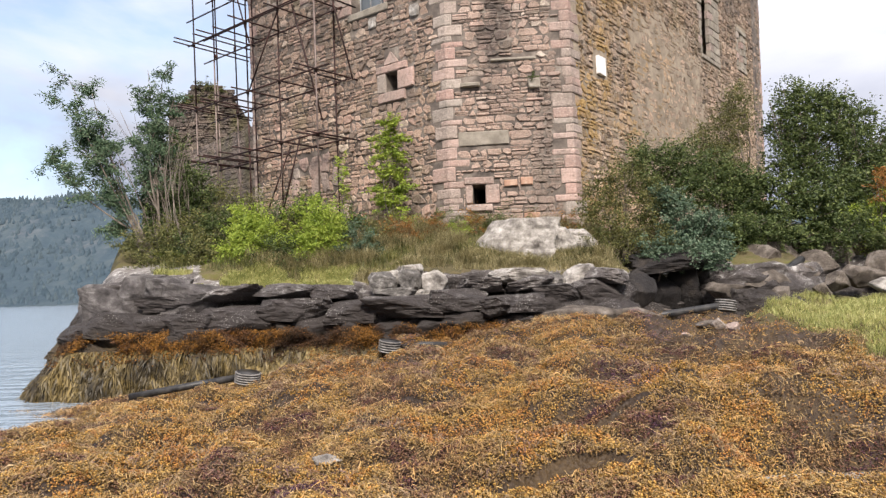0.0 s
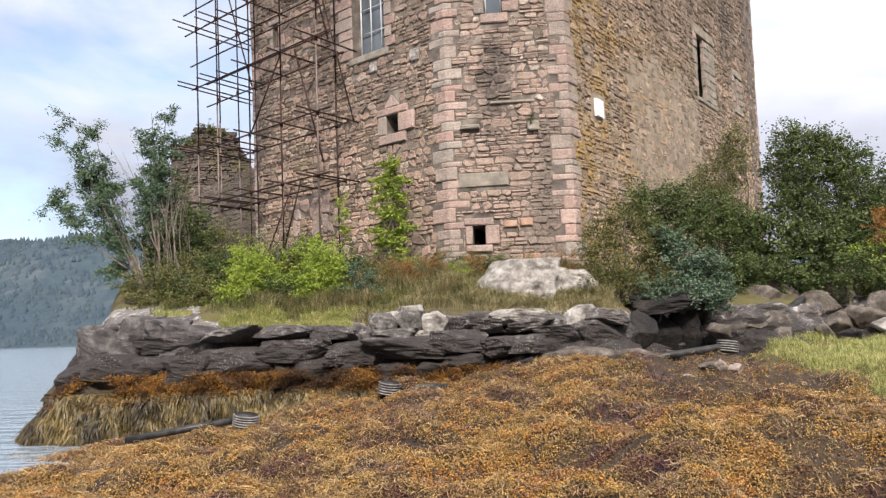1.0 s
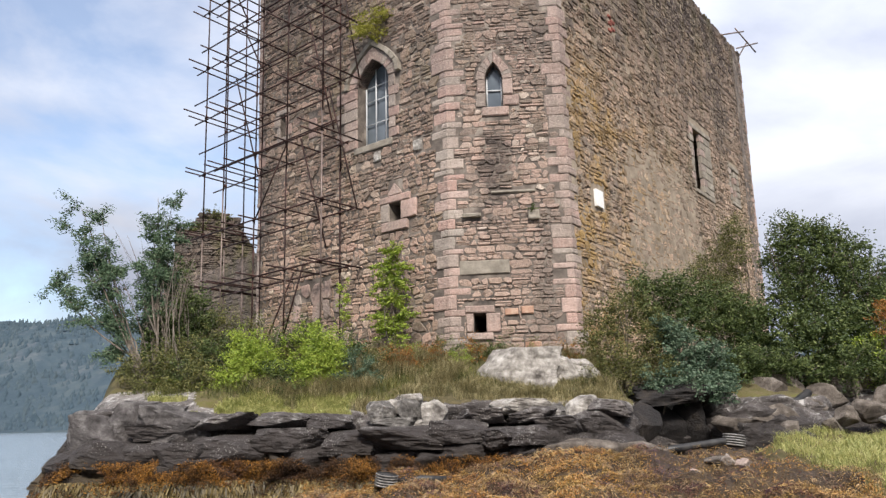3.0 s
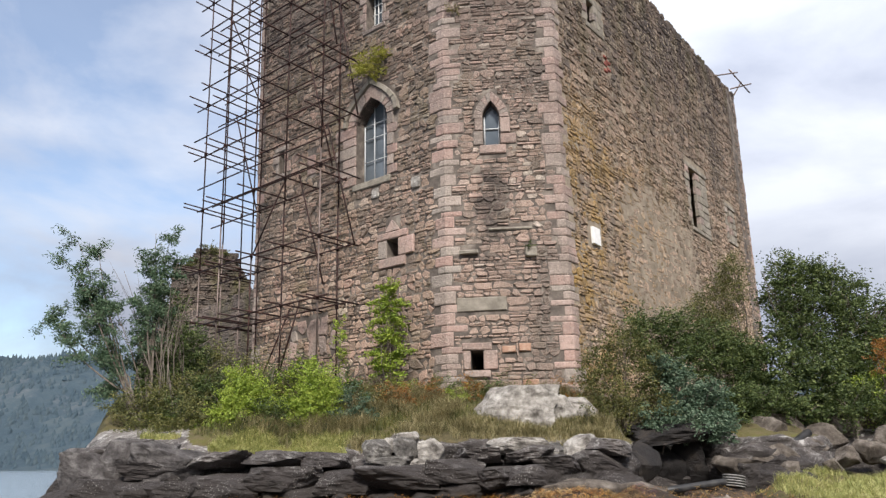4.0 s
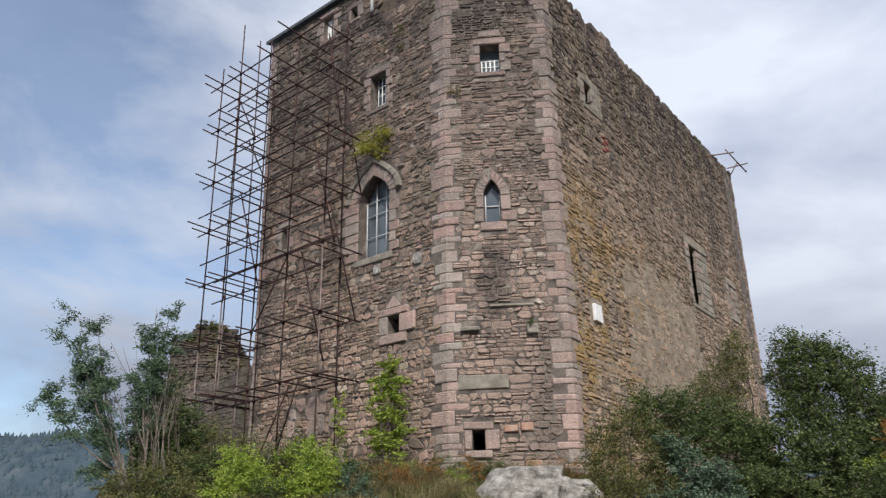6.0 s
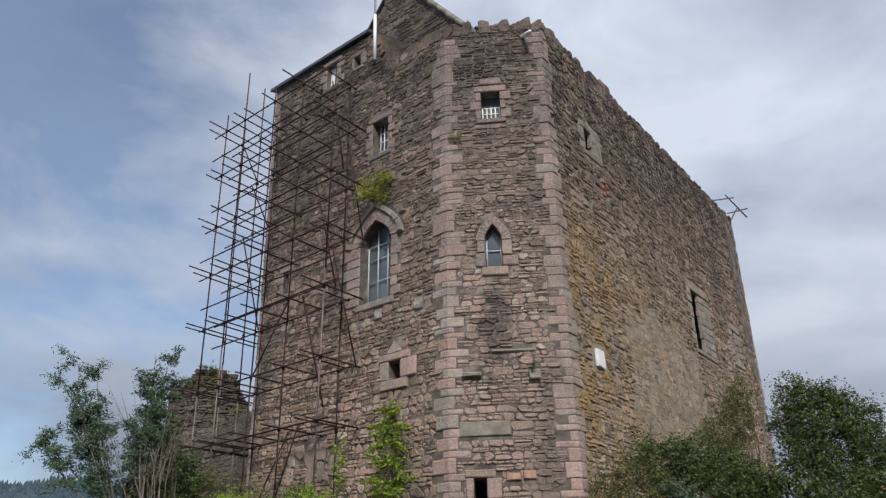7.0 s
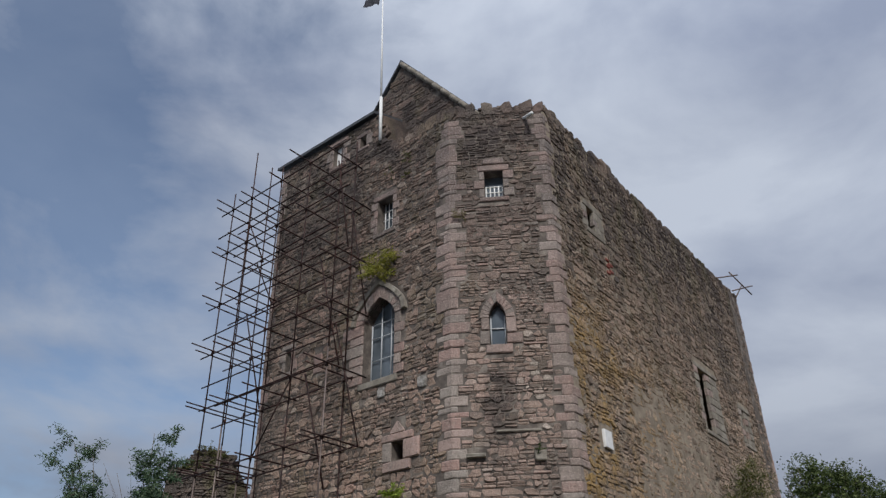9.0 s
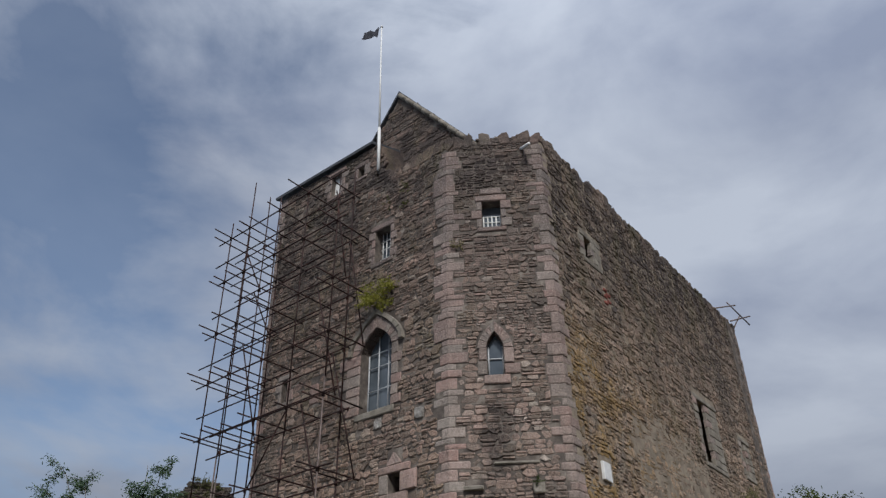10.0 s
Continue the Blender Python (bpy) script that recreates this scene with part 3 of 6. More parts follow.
# ---- the tower ----
Z0, Z1 = 3.0, 19.45           # ground at the walls, parapet
CORNERS = {"A": ((3.55, 19.10), (3.445, 19.10)), "B": ((14.64, 32.86), (15.16, 33.50)), "S": ((0.22, 19.50), (0.22, 19.50)), "C": ((-6.28, 24.76), (-6.86, 25.24)),
           "D": ((4.2, 41.0), (4.4, 41.5))}
FACES = {"left": ("C", "S", 8.705), "cut": ("S", "A", 3.30), "right": ("A", "B", 18.06), "rear": ("B", "D", 13.3), "back": ("D", "C", 19.2)}


def corner(key, z):
    a, b = CORNERS[key]
    t = (z - 3.4) / 16.05
    return Vector((a[0] + (b[0] - a[0]) * t, a[1] + (b[1] - a[1]) * t))


def on_wall(face, s, z, off=0.0):
    """A point of a wall: s metres along it from its first corner, z up, off metres proud of it."""
    p, q, length = FACES[face]
    a, b = corner(p, z), corner(q, z)
    d = (b - a).normalized()
    e = a + (b - a) * (s / length) + Vector((d.y, -d.x)) * off
    return Vector((e.x, e.y, z))


castle = thing("castle_tower", "roofed medieval rubble tower with pink sandstone quoins on a rock", "castle")


def wall_sheet(face, spans, holes, thick=1.3):
    """Masonry core with openings that go through it. spans: (s0, s1, top) side by side."""
    cuts_s = sorted({x for a, b, _ in spans for x in (a, b)} | {x for h in holes for x in h[:2]})
    cuts_z = sorted({Z0} | {t for _, _, t in spans} | {x for h in holes for x in h[2:]})
    verts, faces, index = [], [], {}

    def vid(s, z, back):
        key = (round(s, 4), round(z, 4), back)
        if key not in index:
            index[key] = len(verts)
            verts.append(on_wall(face, s, z, -thick if back else 0.0))
        return index[key]

    def solid(i, k):
        if i < 0 or k < 0 or i >= len(cuts_s) - 1 or k >= len(cuts_z) - 1:
            return False
        s, z = (cuts_s[i] + cuts_s[i + 1]) / 2, (cuts_z[k] + cuts_z[k + 1]) / 2
        return any(a < s < b and z < t for a, b, t in spans) and not any(h[0] < s < h[1] and h[2] < z < h[3] for h in holes)

    for i in range(len(cuts_s) - 1):
        for k in range(len(cuts_z) - 1):
            if not solid(i, k):
                continue
            s0, s1, z0, z1 = cuts_s[i], cuts_s[i + 1], cuts_z[k], cuts_z[k + 1]
            faces.append((vid(s0, z0, 0), vid(s1, z0, 0), vid(s1, z1, 0), vid(s0, z1, 0)))
            faces.append((vid(s1, z0, 1), vid(s0, z0, 1), vid(s0, z1, 1), vid(s1, z1, 1)))
            for di, dk, a, b in ((-1, 0, (s0, z1), (s0, z0)), (1, 0, (s1, z0), (s1, z1)), (0, -1, (s0, z0), (s1, z0)), (0, 1, (s1, z1), (s0, z1))):
                if not solid(i + di, k + dk):
                    faces.append((vid(*b, 0), vid(*a, 0), vid(*a, 1), vid(*b, 1)))
    return verts, faces


HOLES = {
    "left": [(5.52, 6.24, 15.65, 17.04), (5.10, 6.45, 10.15, 13.05), (6.45, 6.92, 7.46, 8.03), (1.22, 1.52, 11.55, 12.40), (3.02, 3.56, 19.93, 21.05), (4.47, 4.80, 20.15, 20.7)],
    "cut": [(1.14, 1.62, 10.40, 11.80), (1.18, 1.80, 15.62, 16.68), (0.62, 0.95, 3.96, 4.48)],
    "right": [(2.42, 3.5, 15.55, 16.45), (10.35, 12.3, 10.40, 12.95), (14.78, 15.8, 10.9, 12.4)],
    "rear": [], "back": []}
SPANS = {"left": [(0, 5.45, 21.4), (5.45, 8.705, 19.35)], "cut": [(0, 3.30, 19.3)], "right": [(0, 18.06, 19.3)], "rear": [(0, 13.3, 19.3)], "back": [(0, 19.2, 19.3)]}
LABELS = {"left": "brown rubble wall behind scaffolding", "cut": "narrow wall of grey rubble across the corner", "right": "warm rubble wall with ochre lichen", "rear": "plain rubble wall", "back": "plain rubble wall"}
WALLS = {f: part("wall", mesh_of("wall_" + f, *wall_sheet(f, SPANS[f], HOLES[f]), m_mortar_warm if f == "right" else m_mortar), castle, LABELS[f]) for f in FACES}

# quoins: blocks that turn the two corners of the narrow wall, and the far corners
QUOINS, BLOCKED = [], {f: [list(h) for h in HOLES[f]] for f in FACES}
QLIST = [("left", "cut", 8.705, 0.0), ("cut", "right", 3.30, 0.0), ("back", "left", 19.2, 0.0), ("right", "rear", 18.06, 0.0)]
for n_q, (fa, fb, sa, sb) in enumerate(QLIST):
    z, k = 3.1, 0
    top = 21.3 if fb == "left" else 18.9
    while z < top:
        h = rnd.choice((rnd.uniform(0.15, 0.26), rnd.uniform(0.22, 0.42)))
        long_a = (k % 2 == 0) != (rnd.random() < 0.15)
        la, lb = (rnd.uniform(0.34, 0.58), rnd.uniform(0.16, 0.30)) if long_a else (rnd.uniform(0.16, 0.30), rnd.uniform(0.34, 0.58))
        if fb in ("left", "rear"):
            la, lb = la * 0.7, lb * 0.7
        QUOINS.append((fa, fb, sa, la, lb, z, z + h - 0.012))
        BLOCKED[fa].append([sa - la - 0.01, sa, z, z + h])
        BLOCKED[fb].append([0, lb + 0.01, z, z + h])
        z, k = z + h, k + 1


def quoin_mesh(fa, fb, sa, la, lb, z0, z1, r):
    """One corner block, an L round the corner, its edges worn."""
    out = r.uniform(0.004, 0.045)
    e = 0.03
    verts, faces = [], []
    for zz, o in ((z0, out - 0.014), (z0 + e, out), (z1 - e, out), (z1, out - 0.014)):
        j = [r.uniform(-0.012, 0.012) for _ in range(5)]
        ring = [on_wall(fa, sa - la, zz, -0.10), on_wall(fa, sa - la + j[0], zz, o - 0.02), on_wall(fa, sa - la + e, zz, o + j[1] * 0.5)]
        a, b = on_wall(fa, sa, zz, o), on_wall(fb, 0, zz, o)
        mid = (a + b) / 2
        c0 = on_wall(fa, sa, zz, 0)
        tip = c0 + (mid - c0) * 1.0
        ring += [on_wall(fa, sa - 0.03, zz, o), tip + Vector((j[2], j[3], 0)) * 0.6, on_wall(fb, 0.03, zz, o)]
        ring += [on_wall(fb, lb - e, zz, o + j[4] * 0.5), on_wall(fb, lb, zz, o - 0.02), on_wall(fb, lb, zz, -0.10)]
        verts += ring
    w = 9
    for k in range(3):
        for i in range(w - 1):
            faces.append((k * w + i, k * w + i + 1, (k + 1) * w + i + 1, (k + 1) * w + i))
    faces += [tuple(range(w))[::-1], tuple(3 * w + i for i in range(w))]
    return mesh_of("quoin", verts, faces, m_pink)


def block_data(face, s0, s1, z0, z1, out, r, e=0.025, deep=0.12, cut=0.0):
    """A stone face: an eight-sided outline with worn edges, as vertices and faces."""
    w, h = s1 - s0, z1 - z0
    k = min(w, h) * cut
    pts = [(s0 + k * r.random(), z0), (s1 - k * r.random(), z0), (s1, z0 + k * r.random()), (s1, z1 - k * r.random()), (s1 - k * r.random(), z1), (s0 + k * r.random(), z1), (s0, z1 - k * r.random()), (s0, z0 + k * r.random())]
    if cut > 0.4:      # uneven outline of a rubble stone
        sk, lift = r.uniform(-0.10, 0.10) * h, r.uniform(-0.12, 0.12) * h
        pts = [(s + r.uniform(-0.05, 0.05) * min(w, h) + sk * (1 if z > (z0 + z1) / 2 else -1), z + r.uniform(-0.09, 0.09) * h + lift * ((s - s0) / w - 0.5)) for s, z in pts]
    e = min(e, w * 0.3, h * 0.3)
    cs, cz = (s0 + s1) / 2, (z0 + z1) / 2
    verts = [on_wall(face, s, z, -deep) for s, z in pts]
    verts += [on_wall(face, s, z, out - e * 0.8) for s, z in pts]
    tilt, lean = r.uniform(-0.012, 0.012), r.uniform(-0.012, 0.012)
    for s, z in pts:
        fs, fz = 1 - 2 * e / w, 1 - 2 * e / h
        verts.append(on_wall(face, cs + (s - cs) * fs, cz + (z - cz) * fz, out + tilt * (s - cs) / w * 2 + lean * (z - cz) / h * 2))
    faces = []
    for i in range(8):
        j = (i + 1) % 8
        faces += [(i, j, 8 + j, 8 + i), (8 + i, 8 + j, 16 + j, 16 + i)]
    faces.append(tuple(range(16, 24)))
    return verts, faces


def block(name, parent, face, s0, s1, z0, z1, out, material, label="", cut=0.15):
    BLOCKED[face].append([s0 - 0.01, s1 + 0.01, z0 - 0.01, z1 + 0.01])
    return part(name, mesh_of(name, *block_data(face, s0, s1, z0, z1, out, rnd, 0.025, 0.12, cut), material), parent, label)


def jambs(face, hole, parent, width=0.28, lintel=0.30, sill=0.22, out=0.06, material=None):
    """Dressed blocks round a square opening."""
    s0, s1, z0, z1 = hole
    material = material or m_pink
    z, k = z0, 0
    count = max(1, round((z1 - z0) / 0.38))
    h = (z1 - z0) / count
    for k in range(count):
        for a, b in ((s0 - width * (1.5 if k % 2 else 0.8), s0), (s1, s1 + width * (0.8 if k % 2 else 1.5))):
            block("jamb_block", parent, face, a + 0.01, b - 0.005, z0 + k * h + 0.01, z0 + (k + 1) * h - 0.01, out, material)
    block("lintel", parent, face, s0 - width * 0.9, s1 + width * 0.9, z1 + 0.01, z1 + lintel, out + 0.01, material)
    block("sill", parent, face, s0 - width * 0.7, s1 + width * 0.7, z0 - sill, z0 - 0.01, out + 0.015, material)


def bar(name, parent, face, a, b, off, r, material):
    """A straight bar on a wall, from (s, z) to (s, z)."""
    return part(name, tube(name, [on_wall(face, *a, off), on_wall(face, *b, off)], r, material, 6), parent)


def pane(parent, face, s0, s1, z0, z1, off):
    pts = [on_wall(face, s, z, o) for o in (off, off - 0.02) for s, z in ((s0, z0), (s1, z0), (s1, z1), (s0, z1))]
    return part("pane", mesh_of("pane", pts, [(0, 1, 2, 3), (7, 6, 5, 4), (0, 4, 5, 1), (1, 5, 6, 2), (2, 6, 7, 3), (3, 7, 4, 0)], m_glass), parent)


def pointed(cs, half, spring, apex, k=7):
    """Outline of a pointed arch from its left springing over the apex to the right one."""
    rise = apex - spring
    left = [(cs - half * (1 - a ** 1.9), spring + rise * a) for a in np.linspace(0, 1, k)]
    left[-1] = (cs, apex)
    return left + [(2 * cs - s, z) for s, z in left[-2::-1]]


def arch_head(name, parent, face, cs, half, spring, apex, width, out, hole, material, fill=True):
    """Voussoirs of a pointed arch, and the spandrels that fill the square hole behind it."""
    inner, outer = pointed(cs, half, spring, apex), pointed(cs, half + width, spring, apex + width * 1.25)
    for i in range(len(inner) - 1):
        quad = [inner[i], inner[i + 1], outer[i + 1], outer[i]]
        cx, cz = sum(q[0] for q in quad) / 4, sum(q[1] for q in quad) / 4
        o = out + rnd.uniform(-0.015, 0.015)
        verts = [on_wall(face, s, z, -0.45) for s, z in quad] + [on_wall(face, s, z, o - 0.02) for s, z in quad]
        verts += [on_wall(face, cx + (s - cx) * 0.9, cz + (z - cz) * 0.9, o) for s, z in quad]
        fs = [(0, 1, 5, 4), (1, 2, 6, 5), (2, 3, 7, 6), (3, 0, 4, 7), (4, 5, 9, 8), (5, 6, 10, 9), (6, 7, 11, 10), (7, 4, 8, 11), (8, 9, 10, 11)]
        part(name, mesh_of(name, verts, [f[::-1] for f in fs] if i >= 0 else fs, material), parent)
    for sgn in (-1, 1) if fill else ():
        pts = [p for p in (inner[: len(inner) // 2 + 1] if sgn < 0 else inner[len(inner) // 2:])]
        edge = hole[0] if sgn < 0 else hole[1]
        ring = pts + ([(cs, hole[3]), (edge, hole[3]), (edge, spring)] if sgn < 0 else [(edge, spring), (edge, hole[3]), (cs, hole[3])])
        n_r = len(ring)
        verts = [on_wall(face, s, z, -0.01) for s, z in ring] + [on_wall(face, s, z, -0.5) for s, z in ring]
        fs = [tuple(range(n_r)), tuple(range(2 * n_r - 1, n_r - 1, -1))] + [(i, n_r + i, n_r + (i + 1) % n_r, (i + 1) % n_r) for i in range(n_r)]
        part("spandrel", mesh_of("spandrel", verts, fs, m_mortar), parent)
    for k in range(5):      # keep the rubble clear of the arch
        t0, t1 = k / 5, (k + 1) / 5
        hw = (half + width) * (1 - t0 ** 1.9) + 0.02
        z0 = spring + (apex + width * 1.25 - spring) * t0
        BLOCKED[face].append([cs - hw, cs + hw, z0, spring + (apex + width * 1.25 - spring) * t1])


def window(label):
    w = new("window")
    w.parent = castle
    return tagged(w, label)


# left wall
w = window("small barred window with stone jambs")
jambs("left", HOLES["left"][0], w, 0.2, 0.22, 0.16, 0.045, m_pink)
pane(w, "left", 5.52, 6.24, 15.65, 17.04, -0.38)
for k in range(4):
    bar("bar", w, "left", (5.62 + k * 0.17, 15.65), (5.62 + k * 0.17, 17.04), -0.30, 0.018, m_white)
for z in (15.95, 16.35, 16.7):
    bar("bar", w, "left", (5.52, z), (6.24, z), -0.30, 0.018, m_white)

w = window("large pointed window with dressed stone arch and leaded glass")
hole = HOLES["left"][1]
z, k = 10.15, 0
while z < 12.2:
    h = rnd.uniform(0.28, 0.42)
    a = 0.95 if k % 2 else 0.6
    b = 0.28 if k % 2 else 0.42
    block("jamb_block", w, "left", 5.10 - a, 5.09, z + 0.01, min(z + h, 12.25), 0.05, m_pink)
    block("jamb_block", w, "left", 6.46, 6.45 + b, z + 0.01, min(z + h, 12.25), 0.05, m_pink)
    z, k = z + h, k + 1
arch_head("voussoir", w, "left", 5.775, 0.68, 12.25, 13.02, 0.36, 0.07, hole, m_pink)
arch_head("hood_stone", w, "left", 5.775, 1.05, 12.25, 13.5, 0.16, 0.14, hole, m_slab, False)
block("sill", w, "left", 4.95, 6.6, 9.92, 10.14, 0.07, m_slab)
pane(w, "left", 5.10, 6.45, 10.15, 13.05, -0.42)
for s in (5.13, 5.56, 5.99, 6.42):
    bar("mullion", w, "left", (s, 10.15), (s, 12.95 if 5.2 < s < 6.3 else 12.3), -0.36, 0.024, m_frame)
for z in (10.2, 11.0, 11.8, 12.3):
    bar("glazing_bar", w, "left", (5.10, z), (6.45, z), -0.36, 0.018, m_frame)

w = window("small square loophole with pink stone surround")
jambs("left", HOLES["left"][2], w, 0.42, 0.22, 0.3, 0.07)
for k, (a, b) in enumerate(((6.42, 6.68), (6.69, 6.95))):     # small gabled head above the lintel
    zt = 8.28
    pts = [(a, zt), (b, zt), (b, zt + (0.34 if k == 0 else 0.05)), (a, zt + (0.05 if k == 0 else 0.34))]
    verts = [on_wall("left", s, zz, o) for o in (-0.1, 0.06) for s, zz in pts]
    part("head_stone", mesh_of("head_stone", verts, [(4, 5, 6, 7), (0, 1, 5, 4), (1, 2, 6, 5), (2, 3, 7, 6), (3, 0, 4, 7)], m_pink), w)
BLOCKED["left"].append([6.4, 6.97, 8.27, 8.64])
w = window("narrow slit in the wall")
jambs("left", HOLES["left"][3], w, 0.22, 0.2, 0.2, 0.045)
block("jamb_block", w, "left", 2.75, 3.15, 11.1, 11.8, 0.05, m_pink)
w = window("small window under the eaves with a white blind")
jambs("left", HOLES["left"][4], w, 0.25, 0.2, 0.14, 0.045, m_pink)
part("blind", mesh_of("blind", [on_wall("left", s, z, o) for o in (-0.2, -0.24) for s, z in ((3.02, 19.93), (3.56, 19.93), (3.56, 21.05), (3.02, 21.05))], [(0, 1, 2, 3), (7, 6, 5, 4)], m_board), w)
w = window("small dark opening under the eaves")
jambs("left", HOLES["left"][5], w, 0.2, 0.16, 0.14, 0.045, m_pink)

# narrow wall
w = window("lancet window with a pointed pink stone head")
hole = HOLES["cut"][0]
block("jamb_block", w, "cut", 0.86, 1.13, 10.42, 10.83, 0.06, m_pink)
block("jamb_block", w, "cut", 0.90, 1.13, 10.86, 11.25, 0.06, m_pink)
block("jamb_block", w, "cut", 1.63, 2.08, 10.42, 10.72, 0.06, m_pink)
block("jamb_block", w, "cut", 1.63, 1.92, 10.75, 11.25, 0.06, m_pink)
block("sill", w, "cut", 1.02, 1.78, 10.12, 10.39, 0.06, m_pink)
arch_head("voussoir", w, "cut", 1.38, 0.25, 11.25, 11.78, 0.27, 0.06, hole, m_pink)
pane(w, "cut", 1.14, 1.62, 10.40, 11.80, -0.25)
for z in (10.45, 11.0):
    bar("glazing_bar", w, "cut", (1.14, z), (1.62, z), -0.22, 0.025, m_frame)
for s in (1.17, 1.59):
    bar("glazing_bar", w, "cut", (s, 10.40), (s, 11.4), -0.22, 0.025, m_frame)
w = window("small sash window with a pink relieving arch")
jambs("cut", HOLES["cut"][1], w, 0.24, 0.24, 0.16, 0.055, m_pink)
block("lintel", w, "cut", 1.15, 1.85, 16.98, 17.2, 0.07, m_pink)
pane(w, "cut", 1.18, 1.80, 15.62, 16.68, -0.36)
for k in range(5):
    bar("glazing_bar", w, "cut", (1.21 + k * 0.14, 15.65), (1.21 + k * 0.14, 16.3), -0.34, 0.024, m_white)
for z in (15.65, 15.85, 16.05, 16.28):
    bar("glazing_bar", w, "cut", (1.18, z), (1.80, z), -0.34, 0.024, m_white)
w = window("dark drain opening near the foot of the wall")
jambs("cut", HOLES["cut"][2], w, 0.25, 0.2, 0.2, 0.06)
block("long_slab", castle, "cut", 0.28, 1.62, 5.54, 5.92, 0.05, m_slab, "long grey slab", 0.05)
block("slot_lintel", castle, "cut", 0.38, 0.90, 7.14, 7.24, 0.16, m_slab, "projecting slab")
block("long_slab", castle, "cut", 1.2, 2.4, 7.80, 7.88, 0.06, m_slab, "projecting slab", 0.05)
block("corbel", castle, "cut", 2.18, 2.48, 7.0, 7.25, 0.15, m_slab, "stub of a broken corbel")
block("orange_stone", castle, "cut", 1.88, 2.2, 4.42, 4.63, 0.06, m_orange, "orange stone")
block("orange_stone", castle, "cut", 1.94, 2.36, 3.42, 3.68, 0.06, m_orange, "orange stone")
block("orange_stone", castle, "cut", 1.45, 1.8, 4.4, 4.58, 0.06, m_orange, "orange stone")
block("white_stone", castle, "left", 7.45, 7.78, 9.42, 9.78, 0.07, m_pale, "white stone", 0.3)
block("white_stone", castle, "left", 5.8, 6.1, 9.5, 9.82, 0.05, m_pale, "pale stone", 0.4)
# blocked doorway low on the left wall
for a, b, z0, z1 in ((2.0, 2.35, 4.9, 5.4), (2.1, 2.4, 5.42, 5.8), (2.9, 3.5, 5.4, 6.0), (3.0, 3.4, 4.7, 5.38), (3.55, 3.85, 5.5, 6.1), (3.5, 3.8, 4.9, 5.45), (4.0, 4.35, 5.0, 5.6), (2.42, 2.85, 5.65, 6.05)):
    block("blocked_door_stone", castle, "left", a, b, z0, z1, 0.05, m_pink, "pink stone of a blocked doorway", 0.5)
# right wall
def splayed_slit(label, s0, s1, wide, z0, z1):
    """A slit whose far side is a thin facing of stones, so that the dark inside shows past its edge."""
    w = window(label)
    count = max(2, round((z1 - z0) / 0.3))
    h = (z1 - z0) / count
    for k in range(count):
        a, b, mid = z0 + k * h + 0.004, z0 + (k + 1) * h - 0.004, s1 + (wide - s1) * rnd.uniform(0.35, 0.6)
        block("jamb_block", w, "right", s0 - rnd.uniform(0.2, 0.4), s0 - 0.005, a, b, rnd.uniform(0.02, 0.06), m_pink if k % 3 == 1 else m_slab)
        block("jamb_block", w, "right", s1 + rnd.uniform(-0.03, 0.05), mid - 0.004, a, b, rnd.uniform(0.0, 0.05), m_pink if k % 2 else m_slab, cut=0.05)
        block("facing_block", w, "right", mid + 0.004, wide + rnd.uniform(0.02, 0.1), a, b, rnd.uniform(0.0, 0.04), m_slab, cut=0.05)
    block("lintel", w, "right", s0 - 0.25, wide + 0.1, z1 + 0.005, z1 + 0.22, 0.04, m_slab)
    block("sill", w, "right", s0 - 0.15, wide + 0.05, z0 - 0.18, z0 - 0.005, 0.05, m_slab)


splayed_slit("small dark window deep in the wall", 2.42, 2.86, 3.5, 15.55, 16.45)
splayed_slit("tall narrow window with worn pink jambs", 10.35, 11.15, 12.3, 10.40, 12.95)
splayed_slit("tall narrow slit with worn jambs", 14.78, 15.15, 15.8, 10.9, 12.4)
for k in range(5):
    block("red_stone", castle, "right", 3.35 + 0.2 * (k % 2) + rnd.uniform(0, 0.1), 3.62 + 0.22 * (k % 2), 14.15 + 0.13 * k, 14.26 + 0.13 * k, 0.05, m_red, "dark red stone", 0.3)

# ---- wall heads, roof, flagpole, scaffolding ----
FACES["curtain"], FACES["ruin"] = ("P", "Q", 12.97), ("U", "V", 3.75)
CORNERS.update({"P": ((-15.1, 36.6),) * 2, "Q": ((-6.6, 26.8),) * 2, "U": ((-12.95, 34.5),) * 2, "V": ((-9.2, 34.7),) * 2})
BLOCKED.update({"curtain": [], "ruin": []})
GO = -1.5                      # the gable stands back from the left wall


def gable_half(z):
    return max(0.0, (25.5 - z) / 1.42)


